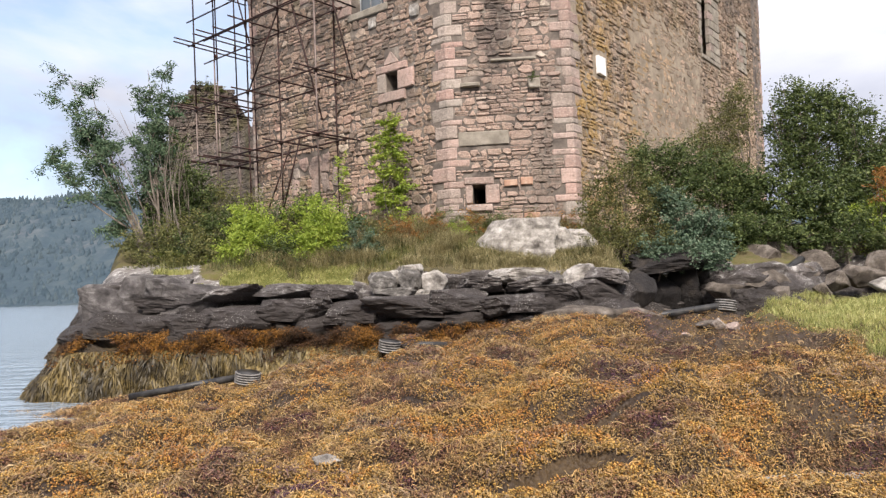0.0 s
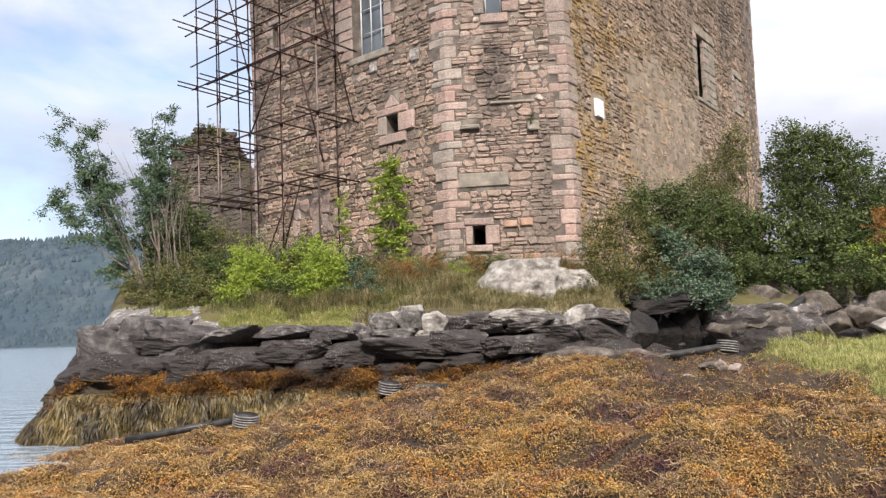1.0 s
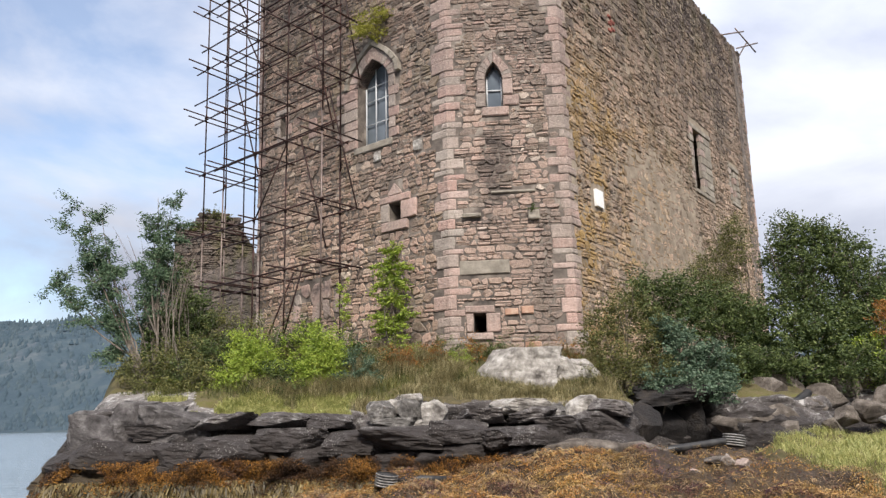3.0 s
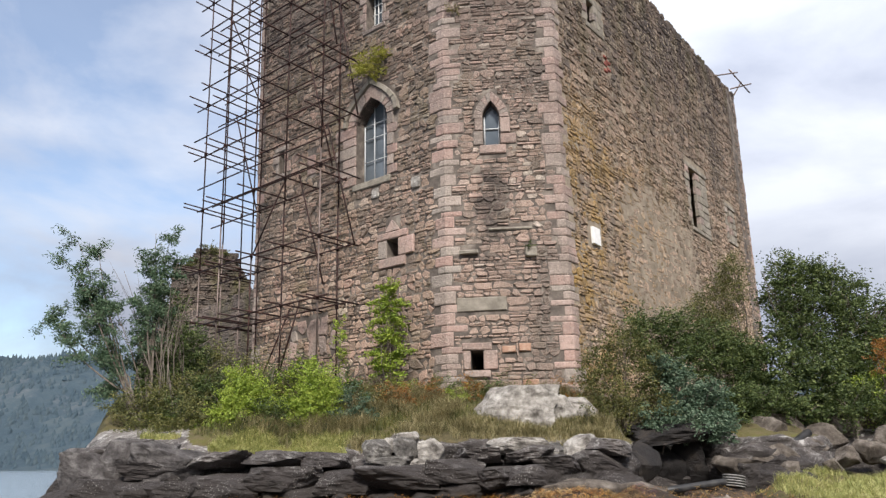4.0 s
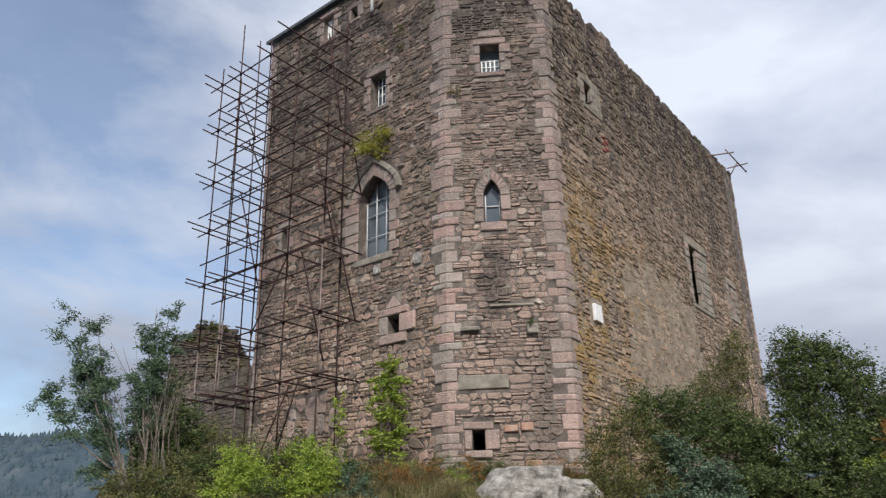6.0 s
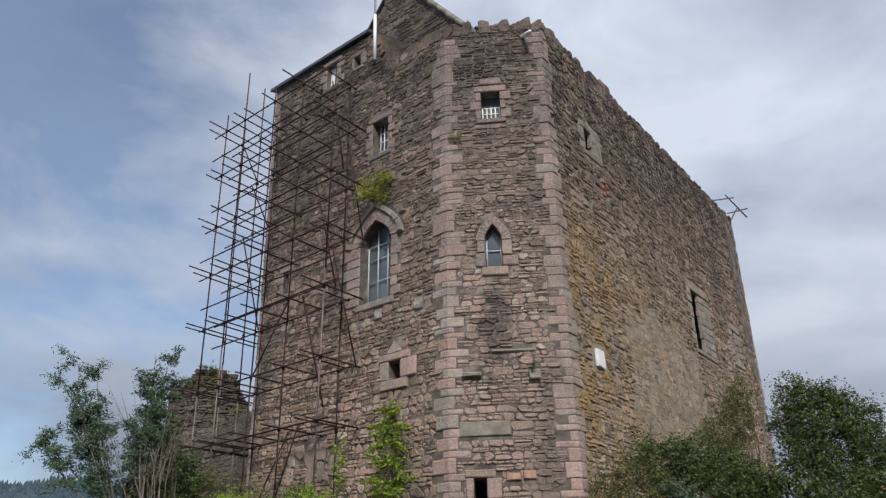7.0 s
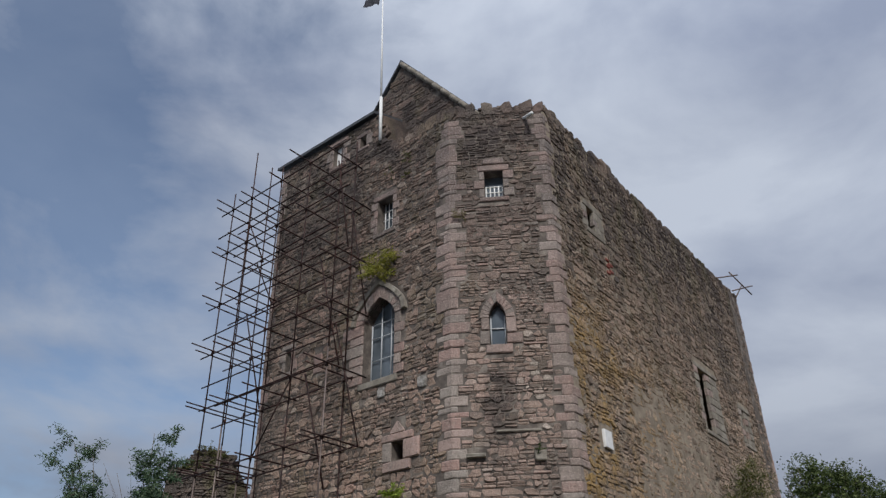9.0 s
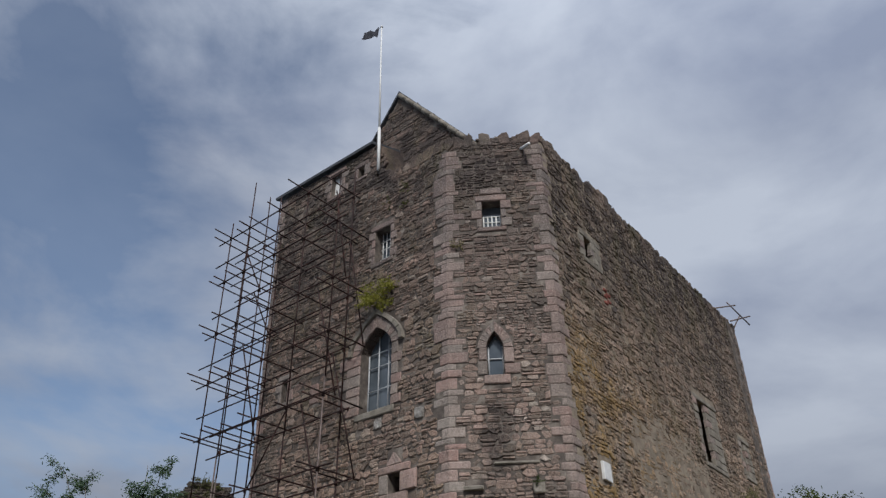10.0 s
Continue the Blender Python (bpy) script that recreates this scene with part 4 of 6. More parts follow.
sheet = [on_wall("left", s, z, o) for o in (GO, GO - 0.6) for s, z in ((1.5, 18.6), (9.2, 18.6), (9.2, 19.86), (5.23, 25.5), (1.26, 19.86))]
part("gable", mesh_of("gable", sheet, [(0, 1, 2, 3, 4), (9, 8, 7, 6, 5)] + [(i, 5 + i, 5 + (i + 1) % 5, (i + 1) % 5) for i in range(5)], m_mortar), castle, "steep rubble gable")
deep_dir = (on_wall("left", 5, 20, -1) - on_wall("left", 5, 20, 0)).normalized()
for side in (-1, 1):
    foot, ridge = on_wall("left", 5.23 + side * 4.2, 25.62 - 4.2 * 1.42, GO + 0.12), on_wall("left", 5.23, 25.62, GO + 0.12)
    run = deep_dir * 15
    lift = Vector((0, 0, 0.14))
    vs = [foot, ridge, ridge + run, foot + run]
    part("roof_slope", mesh_of("roof_slope", vs + [q + lift for q in vs], [(0, 1, 2, 3), (7, 6, 5, 4), (0, 4, 5, 1), (1, 5, 6, 2), (2, 6, 7, 3), (3, 7, 4, 0)], m_slate), castle, "dark slate roof slope")
for k in range(9):             # coping stones of the gable's seaward skew
    z = 25.35 - k * 0.6
    a, b = on_wall("left", 5.23 + gable_half(z) - 0.08, z + 0.14, GO + 0.1), on_wall("left", 5.23 + gable_half(z - 0.57) - 0.08, z - 0.43, GO + 0.1)
    part("coping_stone", tube("coping_stone", [a, b], 0.11, m_slab, 5), castle)
# lean-to cap-house over the left wall, with a thin slate eave
vs = [on_wall("left", s, z, o) for s in (-0.2, 5.3) for z, o in ((21.42, 0.2), (21.56, 0.2), (23.4, -4.5), (23.25, -4.5))]
part("eave", mesh_of("eave", vs, [(0, 1, 2, 3), (7, 6, 5, 4), (0, 4, 5, 1), (1, 5, 6, 2), (2, 6, 7, 3), (3, 7, 4, 0)], m_slate), castle, "thin slate roof edge")
vs = [on_wall("left", 5.45, z, o) for z, o in ((18.8, 0), (21.4, 0), (23.1, -4.4), (18.8, -4.4))] + [on_wall("left", 5.15, z, o) for z, o in ((18.8, -0.01), (21.4, -0.01), (23.1, -4.4), (18.8, -4.4))]
part("cap_house_wall", mesh_of("cap_house_wall", vs, [(0, 1, 2, 3), (7, 6, 5, 4), (0, 4, 5, 1), (1, 5, 6, 2)], m_left), castle, "end wall of the cap-house")
# floor of the wall walk closes the tower
deck = [Vector((*corner(k, 19), 18.7)) for k in ("C", "S", "A", "B", "D")]
part("wall_walk", mesh_of("wall_walk", deck + [q - Vector((0, 0, 0.3)) for q in deck], [(0, 1, 2, 3, 4), (9, 8, 7, 6, 5)], m_inside), castle)

pole = thing("flagpole", "white flagpole with a furled dark flag above the parapet", "flagpole")
foot, tip = on_wall("left", 5.62, 19.9, 0.12), on_wall("left", 5.45, 28.5, 0.12)
mid = foot.lerp(tip, 0.26)
part("pole_socket", tube("pole_socket", [foot, mid], 0.065, m_white, 8), pole)
part("pole", tube("pole", [mid, tip], [0.045, 0.03], m_white, 8), pole)
vs, fs = [], []
for i in range(9):
    for j in range(7):
        q = tip + Vector((-0.06 - 0.085 * i - 0.02 * j, -0.05 * math.sin(i * 1.7 + j), -0.08 - 0.09 * j - 0.035 * i + 0.07 * math.sin(i * 1.3 + j * 0.8)))
        vs.append(q)
for i in range(8):
    for j in range(6):
        fs.append((i * 7 + j, i * 7 + j + 1, (i + 1) * 7 + j + 1, (i + 1) * 7 + j))
part("flag", mesh_of("flag", vs, fs, m_cloth, True), pole, "furled dark flag")
part("finial", tube("finial", [tip, tip + Vector((0, 0, 0.12))], [0.07, 0.02], m_white, 8), pole)

plaque = thing("plaque", "small white board fixed to the rubble wall", "sign", me=mesh_of("plaque", *block_data("right", 1.52, 1.98, 7.68, 8.2, 0.085, rnd, 0.012, 0.0, 0.0), m_board))
BLOCKED["right"].append([1.3, 2.2, 7.6, 8.3])

# scaffolding along the left wall and past its corner
scaffold = thing("scaffolding", "rusty tubular scaffolding without boards against the tower wall", "scaffolding")
LIFTS = [6.2, 8.05, 10.3, 12.45, 14.45, 16.75, 18.9]
OUTER = [(-0.95, 19.7), (0.2, 21.3), (1.95, 19.6), (3.53, 19.2), (5.19, 18.9)]
INNER = [(-1.5, 20.2), (-0.39, 21.6), (0.62, 19.0), (4.63, 20.2)]


def s_tube(name, a, b, m=None, r=0.027):
    return part(name, tube(name, [on_wall("left", *a), on_wall("left", *b)], r, m or m_tube, 6), scaffold)


def clamp(s, z, off):
    part("clamp", tube("clamp", [on_wall("left", s, z - 0.06, off), on_wall("left", s, z + 0.06, off)], 0.055, m_tube, 6), scaffold)


for row, off in ((OUTER, 1.6), (INNER, 0.35)):
    for s, top in row:
        p = on_wall("left", s, 4, off)
        split = rnd.choice((8.0, 9.5, 11))
        s_tube("standard", (s, bank(p.x, p.y) - 0.05, off), (s, split, off), m_tube2 if rnd.random() < 0.6 else m_tube)
        s_tube("standard", (s + 0.02, split - 0.1, off), (s + 0.02, top, off))
for z in LIFTS:
    for off, a, b in ((1.6, -1.35, 5.75), (0.35, -2.0, 5.2)):
        z1 = z + rnd.uniform(-0.06, 0.06)
        s_tube("ledger", (a + rnd.uniform(-0.3, 0.2), z1 - 0.08, off + 0.05), (b + rnd.uniform(-0.2, 0.3), z1 + 0.05, off + 0.05))
        if z > 9:
            zr = z1 + rnd.uniform(0.75, 1.0)
            if zr < 19.2:
                s_tube("guard_rail", (a + rnd.uniform(-0.3, 0.4), zr - 0.05, off + 0.05), (b - rnd.uniform(0, 1.6), zr + 0.05, off + 0.05))
    for s, top in OUTER:
        if z < top:
            s_tube("transom", (s + 0.05, z + 0.05, -0.02 if s > 0.2 else -0.9), (s + 0.05, z + 0.02, 2.2 + rnd.uniform(-0.15, 0.5)))
            clamp(s, z, 1.6)
    for s, top in INNER:
        if z < top:
            s_tube("transom", (s + 0.05, z + 0.12, 0.03 if s > 0.2 else -1.0), (s + 0.05, z + 0.1, 1.9 + rnd.uniform(-0.1, 0.2)))
            clamp(s, z, 0.35)
for a, b in (((5.0, 18.3, 1.55), (5.75, 14.3, 1.55)), ((4.7, 16.8, 0.45), (5.6, 12.3, 0.45)), ((4.4, 14.4, 1.5), (5.6, 10.2, 1.5)), ((4.2, 12.4, 0.45), (5.5, 8.0, 0.45)), ((4.1, 10.3, 1.5), (5.3, 6.6, 1.5)),
             ((1.95, 8.1, 1.55), (3.5, 10.3, 1.55)), ((-1.4, 19.0, 0.4), (-0.2, 16.6, 0.4)), ((-0.6, 16.7, 0.4), (0.6, 14.4, 0.4)), ((-0.9, 14.5, 0.4), (0.5, 10.3, 0.4)), ((3.4, 4.2, 1.5), (4.3, 6.3, 1.5)), ((1.0, 4.0, 0.5), (2.6, 6.4, 0.5))):
    s_tube("brace", a, b)

# loose tubes left on the far corner of the parapet
for k, (a, b) in enumerate((((16.3, 19.9, -0.3), (17.5, 20.35, 0.5)), ((17.2, 20.5, 0.2), (18.9, 19.75, 0.6)), ((17.4, 19.5, 0.1), (19.0, 20.3, 0.7)), ((18.0, 19.2, -0.1), (18.7, 20.4, 0.3)))):
    tb = thing("scaffold_tube", "loose grey scaffold tube on the parapet", "tube", "tubes on the parapet", me=tube("scaffold_tube", [on_wall("right", *a), on_wall("right", *b)], 0.035, m_tube2, 6))

# ---- ruined curtain wall ----
def curtain_top(s):
    return 8.2 - 0.3 * smooth01(4.0, 1.0, s) + 0.10 * math.sin(s * 2.3) + 0.08 * noise.noise((s * 1.4, 4.0, 0.0))


RUIN = [(0.0, 11.1), (0.7, 11.2), (0.9, 11.7), (1.2, 12.0), (2.3, 12.05), (2.7, 11.8), (3.1, 11.3), (3.45, 10.6), (3.75, 9.9)]


def ruin_top(s):
    return table(RUIN, s) + 0.1 * noise.noise((s * 3.0, 1.0, 0.0))


curtain = thing("curtain_wall", "ruined dark rubble curtain wall beside the tower", "wall")
for face, top, n_s, deep in (("curtain", curtain_top, 27, 1.0), ("ruin", ruin_top, 19, 1.6)):
    length = FACES[face][2]
    ss = [length * i / (n_s - 1) for i in range(n_s)]
    vs = [on_wall(face, s, z, o) for s in ss for z, o in ((-1.0, 0), (top(s) - 0.12, 0), (top(s) - 0.12, -deep), (-1.0, -deep))]
    fs = [(4 * i + k, 4 * i + 4 + k, 4 * i + 4 + (k + 1) % 4, 4 * i + (k + 1) % 4) for i in range(n_s - 1) for k in range(4)] + [(3, 2, 1, 0), tuple(4 * (n_s - 1) + k for k in range(4))]
    part("wall_core", mesh_of("wall_core", vs, fs, m_curtain if face == "curtain" else m_dark_rubble), curtain, "rubble core" if face == "curtain" else "rounded ruined stump")

# ---- rocks ----
def put_rock(name, label, x, y, size, material, seed, turn=0.0, sink=0.35, group="", z=None, cat="rock", sharp=0.0, split=False):
    ob = thing(name, label, cat, group, me=split_rock(name, size, material, seed) if split else boulder(name, size, material, seed, sharp=sharp))
    zz = bank(x, y) if z is None else z
    ob.matrix_world = pose(x, y, zz + size[2] * (1 - sink) - 0.1 * size[2], rnd.uniform(-6, 6), rnd.uniform(-6, 6), turn)
    return ob


put_rock("white_boulder", "large pale lichen-covered rock under the tower wall", 1.7, 17.0, (0.92, 0.6, 0.52), m_pale, 3, -6, 0.9, z=2.72, split=True)
put_rock("white_boulder", "pale lichen-covered rock at the foot of the tower wall", 2.5, 16.95, (0.5, 0.5, 0.42), m_pale, 9, 12, 0.9, z=2.66, split=True)
put_rock("white_boulder", "small pale lichen-covered boulder under the tower wall", 3.2, 17.1, (0.36, 0.4, 0.24), m_pale, 5, 20, 0.8, z=2.75, split=True)
for k, (x, y, z, a, b, c, tn, m) in enumerate(((-1.22, 14.6, 1.86, 0.28, 0.3, 0.20, 5, m_ledge_stone), (-0.63, 14.6, 1.84, 0.20, 0.25, 0.26, -8, m_ledge_stone), (-0.18, 14.55, 1.78, 0.23, 0.25, 0.28, 4, m_pale), (-0.62, 14.75, 2.08, 0.22, 0.2, 0.12, 15, m_pale),
        (-0.9, 14.5, 1.62, 0.5, 0.3, 0.10, 0, m_ledge_stone), (-0.45, 14.42, 1.60, 0.16, 0.16, 0.10, 25, m_pale), (-1.0, 14.7, 1.95, 0.14, 0.18, 0.15, 30, m_pale), (1.5, 14.75, 1.90, 0.5, 0.4, 0.16, 6, m_pale), (2.1, 14.8, 1.82, 0.3, 0.3, 0.14, -10, m_ledge_stone), (2.75, 15.0, 1.92, 0.34, 0.3, 0.2, 12, m_pale))):
    put_rock("ledge_stone", "pale lichened block on the rock ledge", x, y, (a, b, c), m, 20 + k, tn, 0.9, "stones on the ledge", z=z, split=True)
SLABS = ((-7.15, 0.62, 0.62, 0.24), (-6.0, 1.0, 0.78, 0.25), (-4.9, 0.98, 0.55, 0.26), (-4.0, 1.12, 0.62, 0.24), (-2.9, 1.22, 0.72, 0.24), (-1.8, 1.18, 0.52, 0.22), (-0.75, 1.25, 0.66, 0.22), (0.25, 1.32, 0.50, 0.24), (0.95, 1.22, 0.36, 0.20), (1.55, 1.25, 0.34, 0.2), (2.2, 1.42, 0.46, 0.22), (3.0, 1.45, 0.5, 0.26),
         (-5.4, 1.42, 0.5, 0.16), (-4.2, 1.58, 0.5, 0.15), (-3.1, 1.62, 0.55, 0.16), (-2.2, 1.58, 0.5, 0.15), (0.7, 1.62, 0.45, 0.16), (1.7, 1.64, 0.42, 0.15), (3.3, 1.76, 0.4, 0.16))
for k, (x, z, a, c) in enumerate(SLABS):      # bedded blocks of the ledge
    lean = 0.36 * smooth01(-4.8, -7.5, x)
    put_rock("ledge_block", "dark bedded block of the shore ledge", x, 14.16 + 0.36 * (z > 1.4) + 0.3 * (x > 2.5) + lean + rnd.uniform(-0.06, 0.06), (a, 0.38, c * 0.92), m_shore, 40 + k, rnd.uniform(-7, 7), 0.9, "ledge blocks", z=z + 0.12, split=True)
# slab and rocks of the hollow, coloured as dark as its shade
put_rock("overhanging_rock", "slab overhanging the hollow in the rock, shade put into its colour", 5.1, 16.5, (1.0, 0.7, 0.2), m_hollow_rock, 71, 4, 0.9, z=2.2, split=True)
for k, (x, y, a, b, c, m) in enumerate(((3.95, 15.4, 0.5, 0.6, 0.75, m_hollow_rock), (4.75, 16.6, 0.85, 0.5, 0.85, m_hollow_rock), (5.5, 16.7, 0.6, 0.5, 0.85, m_hollow_rock), (6.35, 15.9, 0.78, 0.6, 0.50, m_boulder), (3.2, 15.0, 0.5, 0.5, 0.5, m_shore),
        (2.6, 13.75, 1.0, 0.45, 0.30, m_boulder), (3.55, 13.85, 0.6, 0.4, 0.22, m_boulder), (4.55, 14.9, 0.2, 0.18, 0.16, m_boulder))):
    put_rock("shore_rock", "dark rock below the bushes, the hollow's shade put into its colour" if m is m_hollow_rock else "grey weathered shore rock", x, y, (a, b, c), m, 80 + k, rnd.uniform(-15, 15), 0.45, "shore rocks", z=1.0 + 0.15 * (y > 15), sharp=0.08)
for k, (x, y, z, a, b, c, tn) in enumerate(((-6.95, 14.35, 0.95, 0.55, 0.4, 0.28, 10), (-6.75, 14.7, 1.45, 0.5, 0.4, 0.42, 30), (-6.2, 14.9, 1.72, 0.4, 0.5, 0.42, -20), (-5.6, 14.8, 1.72, 0.45, 0.45, 0.34, 15), (-5.0, 14.7, 1.62, 0.5, 0.45, 0.3, 0), (-6.3, 14.2, 1.15, 0.55, 0.4, 0.25, 5), (-7.0, 15.4, 1.5, 0.5, 0.6, 0.5, 40))):
    put_rock("rock_slab", "tilted grey slab at the seaward end of the outcrop", x, y, (a, b, c), m_shore if k in (0, 5) else m_end, 200 + k, tn, 0.9, "end slabs", z=z, split=True)
stones = ((7.0, 15.5, 0.65, 0.34), (7.9, 16.1, 0.5, 0.36), (8.35, 15.5, 0.42, 0.3), (9.0, 15.9, 0.62, 0.32), (9.1, 15.2, 0.5, 0.2), (7.4, 16.8, 0.62, 0.5), (8.7, 16.9, 0.55, 0.42), (9.8, 16.4, 0.55, 0.4), (10.4, 15.7, 0.6, 0.34), (9.9, 15.1, 0.4, 0.24), (6.9, 14.95, 0.26, 0.17), (7.75, 15.05, 0.3, 0.2), (10.9, 16.8, 0.6, 0.42), (6.5, 17.2, 0.6, 0.55), (11.3, 15.6, 0.5, 0.3), (8.1, 17.4, 0.6, 0.5), (9.5, 17.5, 0.6, 0.5))
for k, (x, y, a, c) in enumerate(stones):
    put_rock("beach_boulder", "rounded grey boulder piled at the foot of the bank", x, y, (a, a * rnd.uniform(0.6, 0.85), c), m_pale if k in (4, 8) else m_boulder, 110 + k, rnd.uniform(-40, 40), 0.35, "boulder pile", z=1.36 + 0.26 * (y - 15), sharp=0.10)
for k, (x, y, a, b, c) in enumerate(((4.5, 11.5, 0.2, 0.17, 0.12), (4.28, 11.5, 0.13, 0.12, 0.1), (3.9, 11.9, 0.14, 0.11, 0.09), (3.82, 11.6, 0.11, 0.08, 0.05), (4.35, 12.2, 0.3, 0.2, 0.08), (5.5, 13.1, 0.26, 0.2, 0.09), (5.0, 12.6, 0.12, 0.1, 0.06))):
    put_rock("beach_stone", "pale sandstone cobble lying on the shore", x, y, (a, b, c), m_pink if k < 3 else m_boulder, 150 + k, rnd.uniform(0, 90), 0.3, "beach stones", z=beach(x, y))
for k, (x, y, a, b) in enumerate(((-2.27, 7.0, 0.2, 0.14), (-1.14, 7.05, 0.22, 0.13), (-5.6, 8.6, 0.16, 0.1), (5.9, 8.8, 0.2, 0.1))):
    put_rock("weed_stone", "flat pale stone showing through the seaweed", x, y, (a, b, 0.07), m_pale, 170 + k, rnd.uniform(-30, 30), 0.2, "stones in the weed", z=beach(x, y) + 0.03)

# ---- outfall pipe with ringed collars ----
def ring_stack(label, at, r, h, lean):
    ob = thing("pipe_collar", label, "pipe collar", "pipe collars", at=at)
    ob.rotation_euler = (radians(lean), radians(8), 0)
    ribs = 5
    part("core", tube("core", [(0, 0, 0), (0, 0, h)], r * 0.88, m_pipe, 20), ob)
    for k in range(ribs):
        z0 = h * (k + 0.15) / ribs
        part("ring", tube("ring", [(0, 0, z0), (0, 0, z0 + h / ribs * 0.12), (0, 0, z0 + h / ribs * 0.5), (0, 0, z0 + h / ribs * 0.62)], [r * 0.9, r, r, r * 0.9], m_ring, 20), ob)
    return ob


def pipe_run(label, pts, r):
    return thing("drain_pipe", label, "pipe", "outfall pipe", me=tube("drain_pipe", pts, r, m_pipe, 12))


pipe_run("black plastic outfall pipe lying across the shore", [(3.75, 14.6, 0.98), (4.6, 14.75, 1.08), (5.5, 14.9, 1.18), (5.75, 14.95, 1.2)], 0.075)
pipe_run("black plastic pipe coming down between the boulders", [(6.9, 15.5, 1.68), (7.4, 15.8, 1.9), (7.9, 16.1, 2.14)], 0.085)
pipe_run("black outfall pipe half buried in seaweed", [(-5.3, 12.3, 0.02), (-4.3, 12.45, 0.17), (-3.55, 12.6, 0.27)], 0.06)
pipe_run("black outfall pipe half buried in seaweed", [(-0.95, 13.2, 0.64), (-0.45, 13.25, 0.70), (0.1, 13.3, 0.67)], 0.055)
ring_stack("weathered ringed pipe collar on the shore", (5.72, 14.95, 1.08), 0.22, 0.24, -4)
ring_stack("weathered ringed pipe collar on the shore", (3.68, 14.5, 0.92), 0.17, 0.2, 0)
ring_stack("ringed pipe collar standing in the seaweed", (-1.02, 13.15, 0.58), 0.2, 0.22, 5)
ring_stack("ringed pipe collar standing in the seaweed", (-3.4, 12.55, 0.17), 0.22, 0.2, 5)

# ---- plants ----
gen = np.random.default_rng(11)


def leaf_mesh(name, centres, length, width, material, up=0.35, droop=0.0):
    """Many small folded leaves, one at each centre."""
    c = np.asarray(centres, float)
    n = len(c)
    d = gen.normal(size=(n, 3))
    d[:, 2] = d[:, 2] * 0.6 - droop
    d /= np.linalg.norm(d, axis=1)[:, None]
    nrm = gen.normal(size=(n, 3)) * (1 - up)
    nrm[:, 2] += up * 1.6
    side = np.cross(d, nrm)
    side /= np.linalg.norm(side, axis=1)[:, None] + 1e-9
    nrm = np.cross(side, d)
    ln = (length * gen.uniform(0.6, 1.3, n))[:, None]
    wd = (width * gen.uniform(0.6, 1.3, n))[:, None]
    a, b = c - d * ln * 0.5, c + d * ln * 0.5
    l, r = c + side * wd * 0.5 + nrm * wd * 0.2, c - side * wd * 0.5 + nrm * wd * 0.2
    verts = np.stack([a, l, b, r], 1).reshape(-1, 3)
    return quads_of(name, verts, np.arange(4 * n).reshape(-1, 4), material)


def blob_points(blobs, per_m3, clump=0.16, spread=42):
    """Leaf places in clumps near the surface of ragged balls: (x, y, z, rx, ry, rz)."""
    out = []
    for x, y, z, rx, ry, rz in blobs:
        k = max(8, int(8.5 * per_m3 * (rx * ry * rz) ** 0.72 / spread))
        d = gen.normal(size=(k, 3))
        d /= np.linalg.norm(d, axis=1)[:, None]
        size = np.array([rx, ry, rz])
        start = np.array([x, y, z]) + d * gen.uniform(0.1, 0.6, (k, 1)) * size
        end = np.array([x, y, z]) + d * gen.uniform(0.75, 1.35, (k, 1)) * size + np.array([0, 0, 0.12]) * gen.normal(size=(k, 1))
        t = gen.uniform(0.0, 1.0, (k, spread, 1)) ** 0.75
        pts = start[:, None, :] + (end - start)[:, None, :] * t + gen.normal(size=(k, spread, 3)) * (clump * 0.42 * gen.uniform(0.6, 1.4, (k, 1, 1))) * np.array([1, 1, 0.55])
        out.append(pts.reshape(-1, 3))
    return np.concatenate(out)


def limb(p, q, bend, n=6):
    p, q = Vector(p), Vector(q)
    off = Vector((rnd.uniform(-1, 1), rnd.uniform(-1, 1), rnd.uniform(-0.2, 0.6))) * bend
    return [p.lerp(q, i / (n - 1)) + off * math.sin(math.pi * i / (n - 1)) for i in range(n)]


def plant(name, label, category, base, blobs, material, per=900, length=0.07, width=0.035, clump=0.16, stems=0.03, group="", up=0.35, droop=0.0, twig=5):
    ob = thing(name, label, category, group)
    part("crown", leaf_mesh("crown", blob_points(blobs, per, clump), length, width, material, up, droop), ob)
    verts, faces = [], []
    for x, y, z, rx, ry, rz in blobs:      # one limb to each clump, thin twigs joined
        q = Vector((x, y, z + rz * 0.3))
        main = limb(base, q, 0.12 * (q - Vector(base)).length)
        part("branch", tube("branch", main, [stems * (1 - 0.8 * i / 5) for i in range(6)], m_bark, 5), ob)
        for pts, r in [(limb(main[rnd.randint(2, 4)], (x + rnd.uniform(-rx, rx), y + rnd.uniform(-ry, ry), z + rnd.uniform(0, rz)), 0.1), stems * 0.4) for _ in range(twig)]:
            v, f = tube_data(pts, [r * (1 - 0.8 * i / (len(pts) - 1)) for i in range(len(pts))], 5)
            faces += [tuple(i + len(verts) for i in q2) for q2 in f]
            verts += v
    part("twig_growth", mesh_of("twig_growth", verts, faces, m_bark, True), ob)["kind"] = "stuff"
    return ob


def base_at(x, y):
    return (x, y, bank(x, y) - 0.1)


